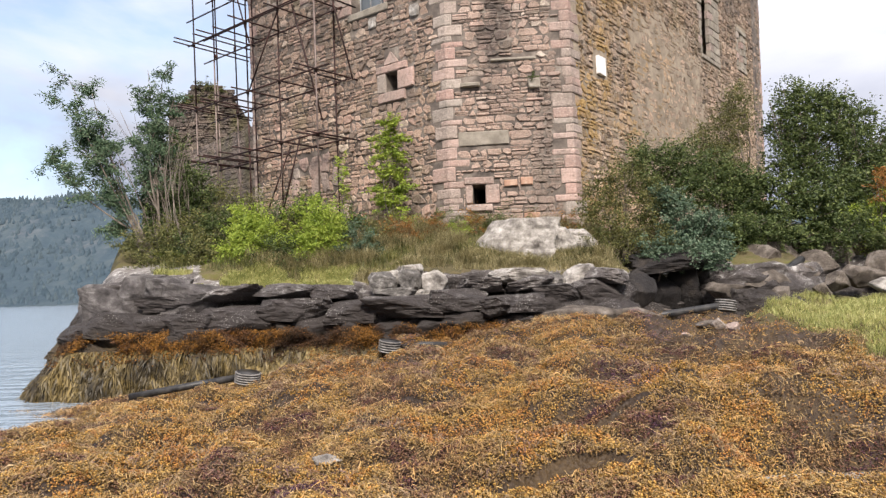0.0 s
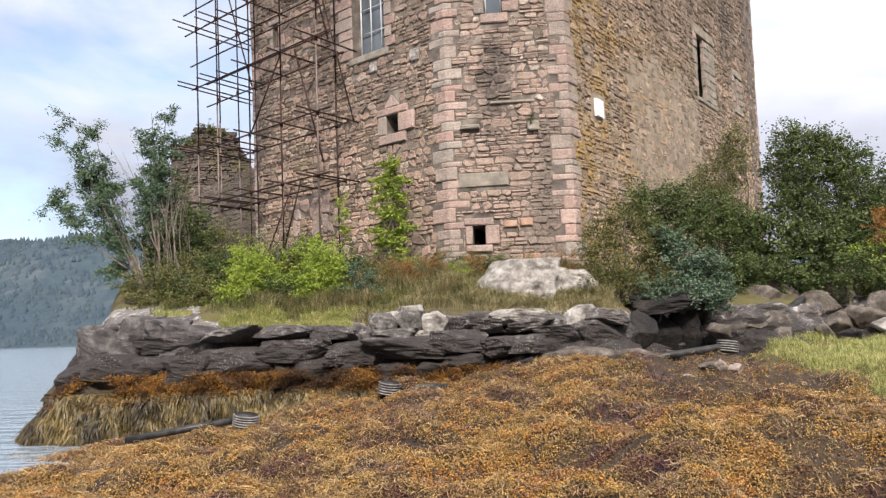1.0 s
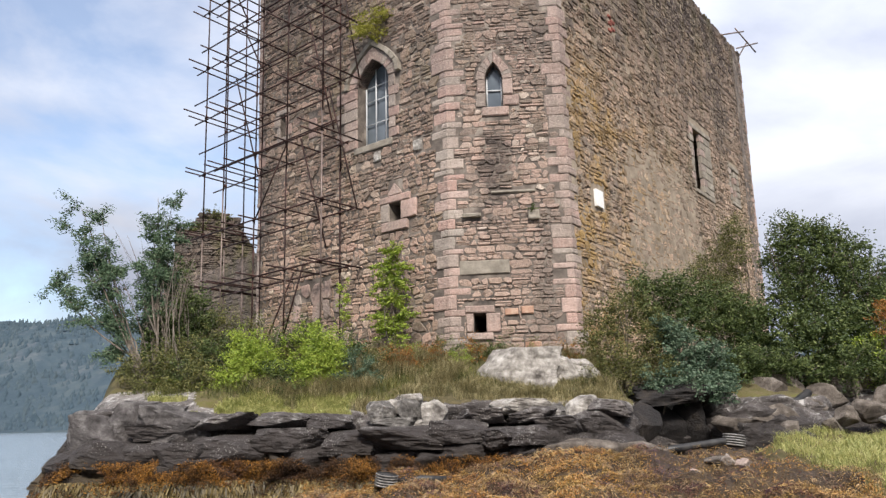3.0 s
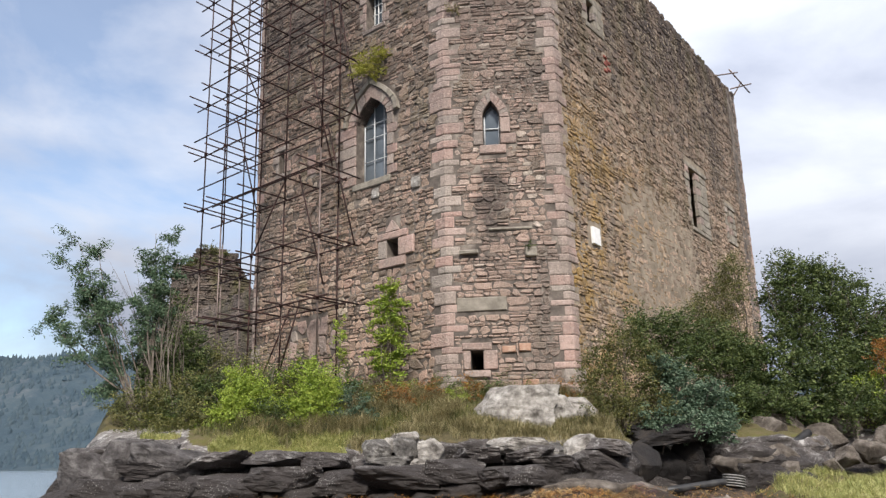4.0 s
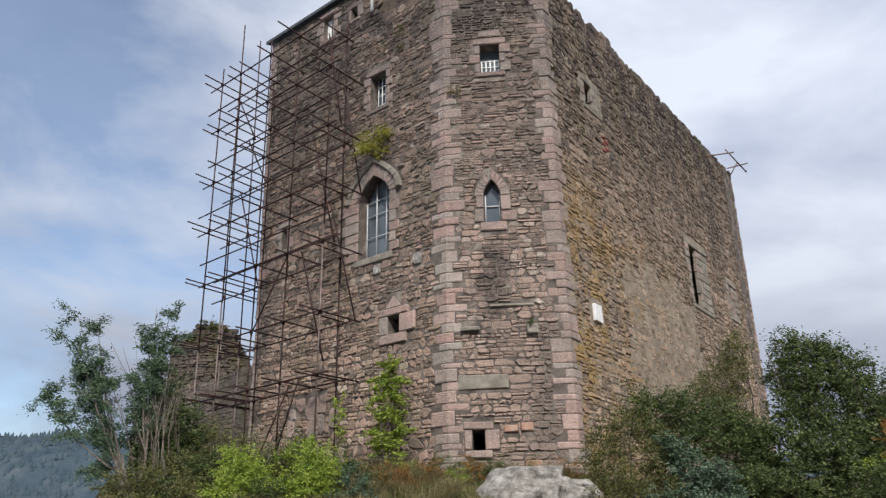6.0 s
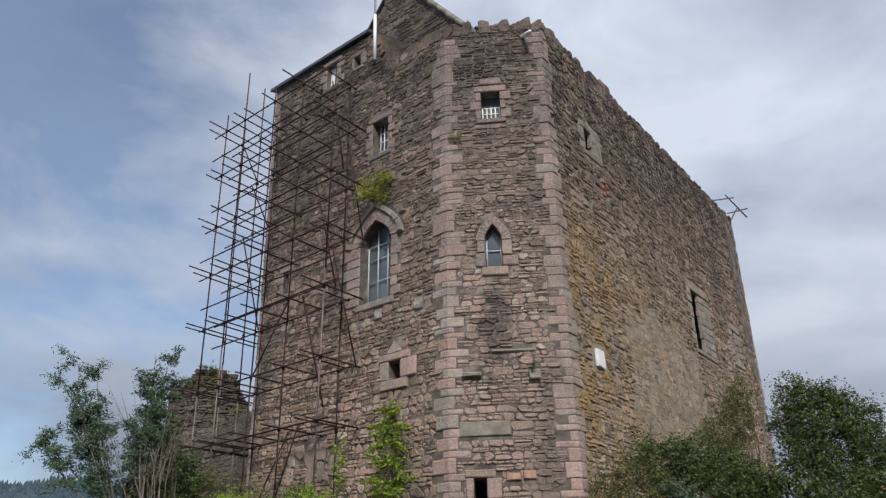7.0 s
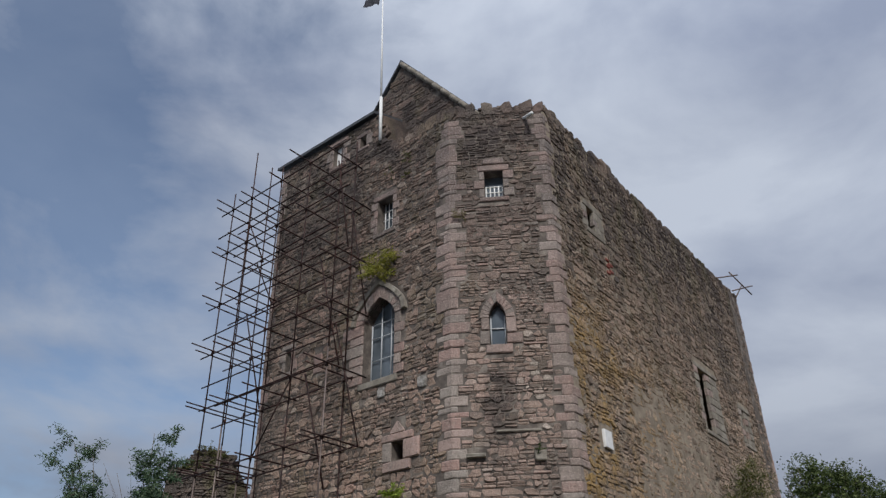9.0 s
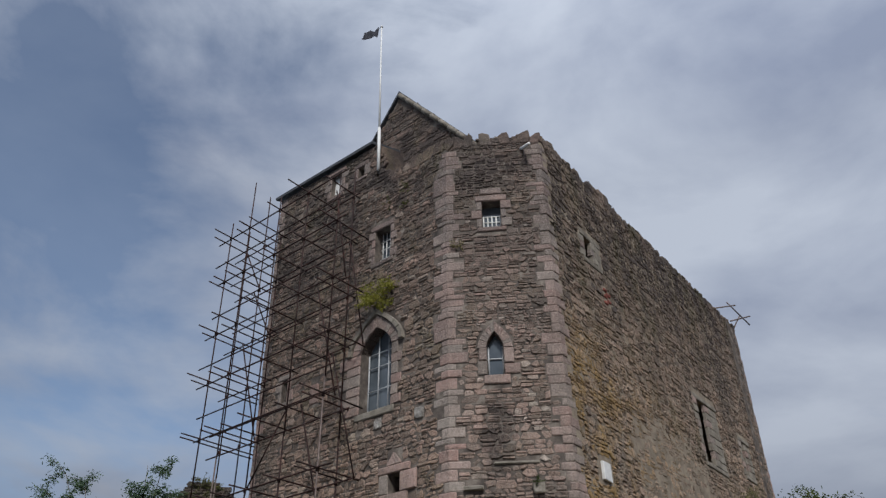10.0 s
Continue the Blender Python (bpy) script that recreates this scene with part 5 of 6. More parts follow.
# ash tree on the seaward end of the rock
ASH = [(-9.25, 18.0, 6.9), (-8.8, 18.2, 6.7), (-9.5, 17.9, 6.4), (-9.0, 17.9, 6.0), (-9.75, 18.1, 4.95), (-9.3, 17.8, 4.6), (-8.5, 18.1, 4.5), (-9.0, 18.0, 5.3), (-8.5, 18.0, 5.7), (-8.4, 17.8, 3.9), (-8.1, 17.9, 3.2),
       (-7.4, 18.3, 7.2), (-7.05, 18.4, 7.1), (-6.8, 18.5, 6.5), (-7.5, 18.3, 6.4), (-7.6, 18.1, 5.4), (-7.2, 18.3, 5.7), (-6.9, 18.5, 5.2), (-7.5, 18.0, 4.5)]
ash = thing("ash_tree", "multi-stemmed ash tree with thin grey-green foliage on the rock edge", "tree")
base = Vector(base_at(-7.0, 17.9))
verts, faces, leaves = [], [], []
for k, tip in enumerate(ASH):
    fork = base + Vector((-0.5 if tip[0] < -7.7 else 0.0, 0.05, 0.5 + 0.04 * k))
    main = [base + Vector((rnd.uniform(-0.1, 0.1), rnd.uniform(-0.1, 0.1), 0))] + limb(fork, (tip[0], tip[1], tip[2] + 0.3), 0.25, 8)
    part("branch", tube("branch", main, [0.03 * (1 - 0.1 * i) for i in range(9)], m_bark, 6), ash)
    for j in range(11):
        a = main[rnd.randint(5, 8)]
        side = Vector((rnd.uniform(-0.55, 0.45), rnd.uniform(-0.5, 0.5), rnd.uniform(-0.3, 0.55)))
        tw = limb(a, a + side * rnd.uniform(0.5, 1.0), 0.08, 6)
        v, f = tube_data(tw, [0.010 * (1 - 0.14 * i) for i in range(6)], 4)
        faces += [tuple(i + len(verts) for i in q) for q in f]
        verts += v
        for i in range(1, 6):
            for _ in range(24):
                leaves.append(tw[i] + Vector((rnd.gauss(0, 0.075), rnd.gauss(0, 0.075), rnd.gauss(-0.05, 0.055))))
part("twig_growth", mesh_of("twig_growth", verts, faces, m_bark, True), ash)["kind"] = "stuff"
part("crown", leaf_mesh("crown", leaves, 0.10, 0.030, m_ash, 0.15, 0.35), ash)
verts, faces = [], []
ob = thing("dead_branches", "bare pale branches of a half-dead shrub", "branches")
for k in range(9):
    x = -8.0 + 0.22 * k
    a = base_at(-7.1 + 0.09 * k, 18.2)
    pts = limb(a, (x + rnd.uniform(-0.3, 0.3), 18.3 + rnd.uniform(-0.3, 0.3), rnd.uniform(4.6, 6.6)), 0.25)
    part("branch", tube("branch", pts, [0.02 * (1 - 0.15 * i) for i in range(6)], m_bark, 4), ob)
    for pp, r in [(limb(pts[rnd.randint(2, 4)], pts[-1] + Vector((rnd.uniform(-0.5, 0.5), rnd.uniform(-0.3, 0.3), rnd.uniform(-0.5, 0.3))), 0.1), 0.009) for _ in range(4)]:
        v, f = tube_data(pp, [r * (1 - 0.75 * i / (len(pp) - 1)) for i in range(len(pp))], 4)
        faces += [tuple(i + len(verts) for i in q) for q in f]
        verts += v
part("twig_growth", mesh_of("twig_growth", verts, faces, m_bark, True), ob)["kind"] = "stuff"

plant("shrub", "tall dark shrub between the ash and the curtain wall", "shrub", base_at(-6.9, 18.6), [(-6.9, 18.7, 5.3, 0.45, 0.4, 0.7), (-6.6, 18.8, 4.4, 0.6, 0.5, 0.7), (-7.1, 18.6, 3.6, 0.6, 0.5, 0.6), (-6.2, 18.8, 3.9, 0.6, 0.5, 0.6), (-7.3, 18.3, 2.9, 0.5, 0.4, 0.4)], m_leaf, 1100, 0.07, 0.034, 0.16)
for x, z, w in ((-11.9, 11.25, 0.6), (-11.2, 12.0, 0.5), (-10.6, 11.75, 0.5)):
    plant("wall_plant", "weeds growing on the ruined wall head", "plant", (x, 34.6, z - 0.35), [(x, 34.5, z - 0.15, w, 0.4, 0.22)], m_olive, 1200, 0.09, 0.03, 0.12, 0.008)
plant("shrub", "dark olive shrub at the foot of the curtain wall", "shrub", base_at(-6.6, 18.6), [(-7.2, 18.6, 3.9, 0.6, 0.6, 0.7), (-6.5, 18.8, 4.5, 0.6, 0.6, 0.8), (-6.9, 18.3, 3.2, 0.7, 0.5, 0.4)], m_leaf, 1000, 0.07, 0.035, 0.15)
plant("shrub", "straggly olive shrub below the scaffolding", "shrub", base_at(-5.6, 18.6), [(-5.7, 18.8, 3.9, 0.6, 0.6, 0.7), (-5.2, 18.2, 3.3, 0.6, 0.5, 0.5), (-6.1, 18.2, 3.2, 0.5, 0.5, 0.5), (-5.0, 19.5, 4.0, 0.5, 0.5, 0.5)], m_olive, 900, 0.06, 0.03, 0.16)
plant("shrub", "bright yellow-green shrub in front of the wall", "shrub", base_at(-4.45, 17.3), [(-4.7, 17.3, 3.5, 0.42, 0.4, 0.45), (-4.25, 17.2, 3.2, 0.45, 0.4, 0.45), (-4.5, 17.1, 2.9, 0.5, 0.4, 0.35)], m_lime, 1500, 0.06, 0.034, 0.11)
plant("shrub", "bright green shrub in front of the wall", "shrub", base_at(-2.95, 17.3), [(-3.1, 17.4, 3.6, 0.4, 0.4, 0.45), (-2.75, 17.2, 3.2, 0.38, 0.4, 0.5), (-3.15, 17.2, 2.9, 0.45, 0.4, 0.35), (-3.6, 17.5, 3.3, 0.35, 0.3, 0.5)], m_lime, 1300, 0.07, 0.036, 0.12)
plant("shrub", "blue-green low shrub in front of the wall", "shrub", base_at(-2.1, 17.6), [(-2.15, 17.7, 3.3, 0.4, 0.3, 0.35), (-1.8, 17.7, 3.0, 0.3, 0.3, 0.3), (-3.9, 17.7, 3.2, 0.3, 0.3, 0.45)], m_leaf, 1100, 0.06, 0.03, 0.12)
plant("sapling", "tall bright green sapling against the tower wall", "sapling", base_at(-1.3, 19.6), [(-1.35, 19.7, z, w, 0.25, 0.3) for z, w in ((4.0, 0.56), (4.45, 0.6), (4.95, 0.5), (5.4, 0.55), (5.8, 0.48), (6.25, 0.32))], m_lime, 1100, 0.11, 0.045, 0.13, 0.02, up=0.5)
plant("sapling", "slender sapling with few leaves against the tower wall", "sapling", base_at(-2.6, 19.9), [(-2.75, 20.2, 5.2, 0.22, 0.2, 0.4), (-2.7, 20.2, 4.4, 0.2, 0.2, 0.4)], m_lime, 900, 0.08, 0.035, 0.1, 0.015)
p = on_wall("left", 5.95, 14.0, 0.3)
plant("wall_shrub", "yellowish shrub growing out of the masonry above the arched window", "shrub", tuple(on_wall("left", 6.1, 13.5, -0.05)), [(p.x - 0.25, p.y, p.z + 0.1, 0.42, 0.3, 0.36), (p.x + 0.3, p.y - 0.2, p.z + 0.3, 0.42, 0.3, 0.34), (p.x, p.y - 0.1, p.z - 0.25, 0.55, 0.3, 0.28)], m_yellow, 1500, 0.06, 0.03, 0.10, 0.015)
p = on_wall("cut", 2.3, 7.3, 0.15)
plant("wall_plant", "small plant rooted in the broken corbel", "plant", tuple(on_wall("cut", 2.3, 7.2, 0.0)), [(p.x, p.y, p.z, 0.14, 0.08, 0.1)], m_leaf, 2500, 0.04, 0.02, 0.05, 0.006)
p = on_wall("cut", 0.35, 14.9, 0.12)
plant("wall_plant", "dry tuft rooted in the rubble", "plant", tuple(on_wall("cut", 0.4, 14.6, 0.0)), [(p.x, p.y, p.z, 0.2, 0.06, 0.24)], m_dry, 900, 0.06, 0.02, 0.06, 0.005)
for s, z in ((7.0, 18.3), (6.2, 18.0), (6.9, 17.6)):
    p = on_wall("left", s, z, 0.05)
    plant("wall_plant", "dark moss and weeds on the upper masonry", "plant", tuple(on_wall("left", s, z - 0.2, -0.02)), [(p.x, p.y, p.z, 0.3, 0.06, 0.3)], m_olive, 1200, 0.05, 0.02, 0.07, 0.005)

plant("shrub", "tangled olive undergrowth at the rock edge", "shrub", base_at(-7.0, 17.4), [(-7.4, 17.4, 2.95, 0.5, 0.4, 0.45), (-6.8, 17.3, 3.1, 0.5, 0.4, 0.5), (-6.2, 17.3, 2.8, 0.5, 0.4, 0.4), (-5.6, 17.2, 2.8, 0.45, 0.4, 0.45)], m_olive, 1000, 0.06, 0.03, 0.16)
plant("shrub", "mixed green undergrowth on the bank", "shrub", base_at(-3.9, 17.9), [(-3.9, 18.0, 3.4, 0.5, 0.4, 0.5), (-3.4, 18.2, 3.9, 0.4, 0.4, 0.5), (-2.4, 18.2, 3.4, 0.5, 0.4, 0.4), (-5.2, 17.7, 3.2, 0.5, 0.4, 0.5)], m_leaf, 1000, 0.065, 0.032, 0.15)
plant("shrub", "dry brown-green undergrowth below the wall", "shrub", base_at(-1.0, 18.4), [(-1.6, 18.4, 3.1, 0.5, 0.4, 0.3), (-0.8, 18.4, 3.0, 0.5, 0.4, 0.28), (0.1, 18.3, 3.0, 0.5, 0.4, 0.25)], m_olive, 700, 0.06, 0.02, 0.15)
for x, z in ((6.8, 2.7), (7.6, 2.8), (9.5, 2.75), (10.5, 2.7), (11.5, 2.75)):
    plant("shrub", "low green shrub between bank and boulders", "shrub", base_at(x, 17.1), [(x - 0.25, 17.0, z, 0.45, 0.4, 0.42), (x + 0.3, 17.1, z + 0.15, 0.5, 0.4, 0.45)], m_leaf, 1200, 0.07, 0.035, 0.14)
plant("shrub", "olive shrub trailing over the ledge", "shrub", base_at(4.6, 16.4), [(4.2, 16.5, 2.6, 0.5, 0.35, 0.4), (4.9, 16.4, 2.6, 0.5, 0.35, 0.4), (3.5, 16.6, 2.5, 0.45, 0.3, 0.3)], m_olive, 1000, 0.06, 0.03, 0.14)
for x, y, z, w, m, lab in ((-6.6, 16.9, 2.55, 0.5, m_olive, "olive brambles at the rock edge"), (-5.9, 17.0, 2.75, 0.5, m_leaf, "dark green brambles under the wall"), (-5.2, 16.8, 2.65, 0.5, m_olive, "olive brambles below the scaffolding"), (-4.0, 16.9, 2.6, 0.42, m_leaf, "dark green nettles between bright shrubs"), (-3.6, 17.6, 3.3, 0.4, m_olive, "thin olive scrub between bright shrubs"),
        (-2.3, 16.9, 2.6, 0.4, m_olive, "low olive brambles on the bank"), (-1.5, 17.5, 2.85, 0.45, m_olive, "olive scrub on the bank"), (-6.3, 17.8, 3.3, 0.6, m_olive, "tall olive scrub by the curtain wall"), (-5.5, 17.9, 3.5, 0.6, m_leaf, "dark scrub below the scaffolding"), (-4.6, 18.6, 3.7, 0.6, m_olive, "olive scrub at the wall foot"), (-3.0, 18.7, 3.5, 0.6, m_leaf, "dark scrub at the wall foot")):
    plant("shrub", lab, "shrub", base_at(x, y), [(x, y, z, w, 0.4, 0.42), (x - 0.3, y + 0.1, z - 0.2, w * 0.8, 0.4, 0.35), (x + 0.3, y + 0.05, z - 0.15, w * 0.8, 0.4, 0.35)], m, 900, 0.06, 0.028, 0.15, 0.015)
for x, y, z, m, lab in ((-4.75, 16.6, 2.75, m_lime, "bright yellow-green brambles spilling down the bank"), (-4.35, 16.9, 3.15, m_lime, "bright yellow-green bush on the bank"), (-2.9, 16.7, 2.75, m_lime, "bright green bush on the bank"), (-2.75, 16.9, 3.3, m_lime, "tall bright green bush on the bank"), (-3.7, 16.5, 2.55, m_leaf, "dark green nettles on the bank"), (-5.6, 16.5, 2.6, m_olive, "olive brambles on the bank"), (-2.0, 16.8, 2.8, m_sallow, "blue-green bush on the bank")):
    plant("shrub", lab, "shrub", base_at(x, y), [(x, y, z, 0.46, 0.35, 0.5), (x - 0.25, y - 0.1, z - 0.3, 0.42, 0.3, 0.36), (x + 0.28, y - 0.05, z - 0.22, 0.42, 0.3, 0.36), (x, y - 0.25, z - 0.4, 0.5, 0.25, 0.3)], m, 1300, 0.06, 0.032, 0.12, 0.012)
for x0, z1 in ((-4.15, 5.2), (-3.5, 4.9), (-6.6, 5.6), (-6.2, 6.0)):
    ob = thing("bare_sapling", "thin bare grey stems rising from the undergrowth", "sapling", "bare stems")
    for k in range(3):
        a = base_at(x0 + 0.1 * k, 17.6)
        part("stem", tube("stem", limb(a, (x0 + rnd.uniform(-0.5, 0.3), 17.8, z1 - 0.5 * k), 0.3), [0.012 * (1 - 0.15 * i) for i in range(6)], m_twig, 5), ob)
# thicket beneath the right wall
plant("shrub", "olive and yellow shrub against the corner of the tower", "shrub", base_at(4.2, 17.4), [(3.8, 17.5, 3.7, 0.55, 0.5, 0.6), (4.4, 17.4, 4.2, 0.6, 0.5, 0.6), (4.2, 17.0, 3.0, 0.8, 0.5, 0.55), (3.6, 17.2, 2.7, 0.4, 0.4, 0.4), (4.9, 17.0, 3.4, 0.5, 0.5, 0.6)], m_olive, 1150, 0.06, 0.032, 0.15)
plant("shrub", "dense green shrub below the tower wall", "shrub", base_at(5.8, 18.2), [(5.3, 18.3, 4.7, 0.7, 0.6, 0.6), (6.1, 18.3, 4.7, 0.7, 0.6, 0.6), (5.8, 18.0, 4.0, 1.0, 0.6, 0.7), (6.9, 18.5, 4.4, 0.7, 0.6, 0.7), (7.0, 18.0, 3.5, 0.8, 0.6, 0.7), (7.6, 18.0, 3.3, 0.6, 0.6, 0.7), (7.4, 18.2, 4.0, 0.6, 0.5, 0.6)], m_leaf, 1050, 0.08, 0.04, 0.17)
plant("shrub", "blue-green shrub overhanging the dark rock", "shrub", base_at(5.7, 16.9), [(5.5, 16.8, 3.1, 0.55, 0.5, 0.5), (6.1, 16.8, 2.9, 0.55, 0.5, 0.5), (5.8, 16.5, 2.45, 0.7, 0.45, 0.35), (5.2, 16.9, 3.6, 0.4, 0.4, 0.4), (5.3, 16.1, 2.35, 0.45, 0.35, 0.35), (6.0, 16.1, 2.3, 0.45, 0.35, 0.3), (4.7, 16.2, 2.45, 0.4, 0.3, 0.3)], m_sallow, 1500, 0.07, 0.045, 0.13)
plant("willow", "tall wispy olive shrub against the tower wall", "shrub", base_at(8.0, 20.0), [(7.9, 20.2, 5.2, 0.7, 0.6, 0.7), (8.2, 20.2, 6.1, 0.6, 0.5, 0.7), (8.4, 20.2, 6.8, 0.38, 0.4, 0.5), (7.4, 20.2, 5.6, 0.5, 0.5, 0.5), (8.0, 20.0, 4.4, 0.9, 0.6, 0.7)], m_olive, 1700, 0.06, 0.022, 0.17, up=0.1)
plant("tree", "broad green tree above the boulder pile", "tree", base_at(10.2, 19.2), [(9.6, 19.3, 6.5, 0.6, 0.6, 0.55), (10.3, 19.4, 6.4, 0.7, 0.6, 0.5), (10.0, 19.2, 5.6, 1.0, 0.8, 0.7), (11.0, 19.4, 6.0, 0.7, 0.6, 0.5), (11.5, 19.2, 5.3, 0.9, 0.7, 0.6), (10.6, 19.0, 4.6, 1.2, 0.8, 0.8), (9.3, 19.0, 4.8, 0.8, 0.7, 0.8), (12.2, 19.4, 4.6, 1.0, 0.8, 0.8), (9.1, 19.2, 5.9, 0.5, 0.5, 0.6)], m_leaf, 1000, 0.085, 0.042, 0.19, 0.06, twig=7)
plant("shrub", "dark green shrub drooping over the boulders", "shrub", base_at(8.6, 17.9), [(8.2, 17.9, 3.7, 0.8, 0.6, 0.8), (9.2, 17.8, 3.4, 0.8, 0.6, 0.7), (7.9, 17.5, 2.8, 0.5, 0.5, 0.5), (8.7, 17.4, 2.6, 0.6, 0.4, 0.35)], m_leaf, 850, 0.11, 0.05, 0.16)
plant("shrub", "bright green and rusty shrub at the edge of the grass", "shrub", base_at(10.6, 17.5), [(10.2, 17.4, 3.0, 0.6, 0.5, 0.5), (10.9, 17.4, 3.2, 0.7, 0.5, 0.6), (11.6, 17.6, 3.4, 0.7, 0.5, 0.7)], m_lime, 700, 0.07, 0.036, 0.15)
plant("shrub", "rust-coloured shrub among the green ones", "shrub", base_at(10.6, 17.6), [(10.5, 17.2, 3.9, 0.35, 0.3, 0.5)], m_rust, 1200, 0.06, 0.03, 0.12)
plant("shrub", "dark green shrub behind the thicket", "shrub", base_at(10.6, 18.3), [(9.9, 18.2, 3.6, 0.8, 0.6, 0.8), (11.0, 18.3, 3.8, 0.9, 0.6, 0.8), (12.0, 18.5, 3.6, 0.9, 0.6, 0.9)], m_leaf, 850, 0.10, 0.05, 0.17)


def blades(name, label, area, count, length, width, material, lean=0.5, surface=bank):
    """Grass: bent blades rooted on the ground; area gives a place or None."""
    roots = []
    while len(roots) < count:
        q = area()
        if q:
            roots.append((q[0], q[1], surface(q[0], q[1]) - 0.02))
    c = np.array(roots)
    n = len(c)
    az = gen.uniform(0, 2 * math.pi, n)
    d = np.stack([np.cos(az), np.sin(az), np.zeros(n)], 1) * (lean * gen.uniform(0.2, 1.2, n))[:, None]
    ln = (length * gen.uniform(0.5, 1.3, n))[:, None]
    upv = np.array([0, 0, 1.0])
    side = np.stack([-np.sin(az), np.cos(az), np.zeros(n)], 1) * width * 0.5
    mid, tip = c + ln * (upv * 0.6 + d * 0.3), c + ln * (upv * 0.85 + d)
    verts = np.stack([c - side, c + side, mid + side * 0.8, mid - side * 0.8, tip + side * 0.15, tip - side * 0.15], 1).reshape(-1, 3)
    k = np.arange(n)[:, None] * 6
    quads = np.concatenate([k + [0, 1, 2, 3], k + [3, 2, 4, 5]], 1).reshape(-1, 4)
    return thing(name, label, "grass", kind="stuff", me=quads_of(name, verts, quads, material))


def clumped(x0, x1, y0, y1, cut, scale=1.3, seed=0.0):
    def area():
        x, y = rnd.uniform(x0, x1), rnd.uniform(y0, y1)
        return (x, y) if noise.noise((x * scale, y * scale, seed)) > cut and not (0.6 < x < 3.4 and 15.7 < y < 17.5) else None
    return area


def tufted(x0, x1, y0, y1, count, spread, seed):
    r = random.Random(seed)
    roots = [(r.uniform(x0, x1), r.uniform(y0, y1)) for _ in range(count)]

    def area():
        x, y = rnd.choice(roots)
        x, y = x + rnd.gauss(0, spread), y + rnd.gauss(0, spread)
        return (x, y) if not (0.6 < x < 3.4 and 15.7 < y < 18.6) else None
    return area


blades("long_grass", "arching tussocks of dry grass on the bank", tufted(-2.2, 3.9, 16.2, 19.2, 80, 0.09, 1), 9000, 0.42, 0.010, m_dry, 1.1)
blades("long_grass", "dry grass tussocks along the ledge", tufted(-1.9, 3.6, 15.4, 16.4, 40, 0.09, 2), 4500, 0.26, 0.010, m_dry, 1.1)
blades("long_grass", "pale grass behind the green turf", tufted(-4.4, -1.8, 16.1, 16.5, 26, 0.10, 3), 2600, 0.36, 0.010, m_dry, 1.0)
blades("green_grass", "short bright green grass on the ledge", clumped(-4.6, -1.5, 14.95, 16.2, -0.15, 1.0, 2), 15000, 0.14, 0.010, m_grass, 0.9)
blades("green_grass", "green grass and weeds on the bank", tufted(-6.4, 3.8, 15.9, 19.2, 110, 0.15, 4), 9000, 0.24, 0.011, m_olive, 0.8)
blades("green_grass", "short mixed grass below the white rock", lambda: (rnd.uniform(0.2, 3.8), rnd.uniform(15.2, 16.5)), 8000, 0.15, 0.010, m_dry, 1.1)
blades("green_grass", "short grass on the whole bank", lambda: (rnd.uniform(-5.0, 3.6), rnd.uniform(15.6, 19.0)), 12000, 0.13, 0.011, m_olive, 1.1)
blades("green_grass", "green tufts in the rock crevices", clumped(-6.2, -4.6, 14.7, 15.8, 0.25, 2.0, 3), 1500, 0.14, 0.012, m_grass, 0.6)
for k in range(22):
    x, y = rnd.uniform(-2.2, 3.4), rnd.uniform(17.2, 18.9)
    if 0.5 < x < 3.2 and y < 17.8:
        continue
    z = bank(x, y)
    plant("weed_tuft", "low weeds and bracken on the bank", "weeds", (x, y, z - 0.05), [(x, y, z + 0.3, 0.34, 0.24, 0.3)], rnd.choice((m_olive, m_leaf, m_olive, m_lime, m_rust)), 900, 0.06, 0.022, 0.13, 0.008, "weeds on the bank", twig=3)
# ferns on the bank
for x, y in ((-6.5, 17.3), (-6.0, 17.1), (-3.9, 17.0), (-1.6, 18.0)):
    f = thing("fern", "green fern on the bank below the wall", "fern", "ferns")
    b = Vector(base_at(x, y))
    for k in range(9):
        an = k * 0.7 + rnd.random()
        pts = [b + Vector((math.cos(an) * t * 0.5, math.sin(an) * t * 0.5, 0.62 * t - 0.35 * t * t)) for t in np.linspace(0, 1, 12)]
        vs, fs = [], []
        for i in range(11):
            d = (pts[i + 1] - pts[i]).normalized()
            sd = d.cross(Vector((0, 0, 1))).normalized()
            w = 0.11 * math.sin(math.pi * (i + 1) / 12.5)
            for sg in (-1, 1):
                o = len(vs)
                vs += [pts[i], pts[i] + sd * sg * w + d * 0.03, pts[i] + sd * sg * w * 0.9 + d * 0.055, pts[i] + d * 0.035]
                fs.append((o, o + 1, o + 2, o + 3))
        part("frond", mesh_of("frond", vs, fs, m_lime), f)


# grassy bank at the inner end of the beach
def mound(x, y):
    e = smooth01(-0.25, 0.5, (x - 5.25) - 0.24 * abs(y - 12.6) ** 1.2 + 0.35 * noise.noise((x * 1.2, y * 1.2, 4)))
    return beach(x, y) - 0.12 + e * (0.19 + 0.03 * (x - 5) + 0.05 * noise.noise((x, y, 8)))


mx, my = np.arange(4.0, 14.5, 0.12), np.arange(9.6, 16.2, 0.12)
verts = [(x, y, mound(x, y)) for y in my for x in mx]
nx = len(mx)
quads = [(j * nx + i, j * nx + i + 1, (j + 1) * nx + i + 1, (j + 1) * nx + i) for j in range(len(my) - 1) for i in range(nx - 1)]
thing("grass_bank", "low bank of turf beside the beach", "ground", kind="structure", me=quads_of("grass_bank", verts, quads, m_turf, True))


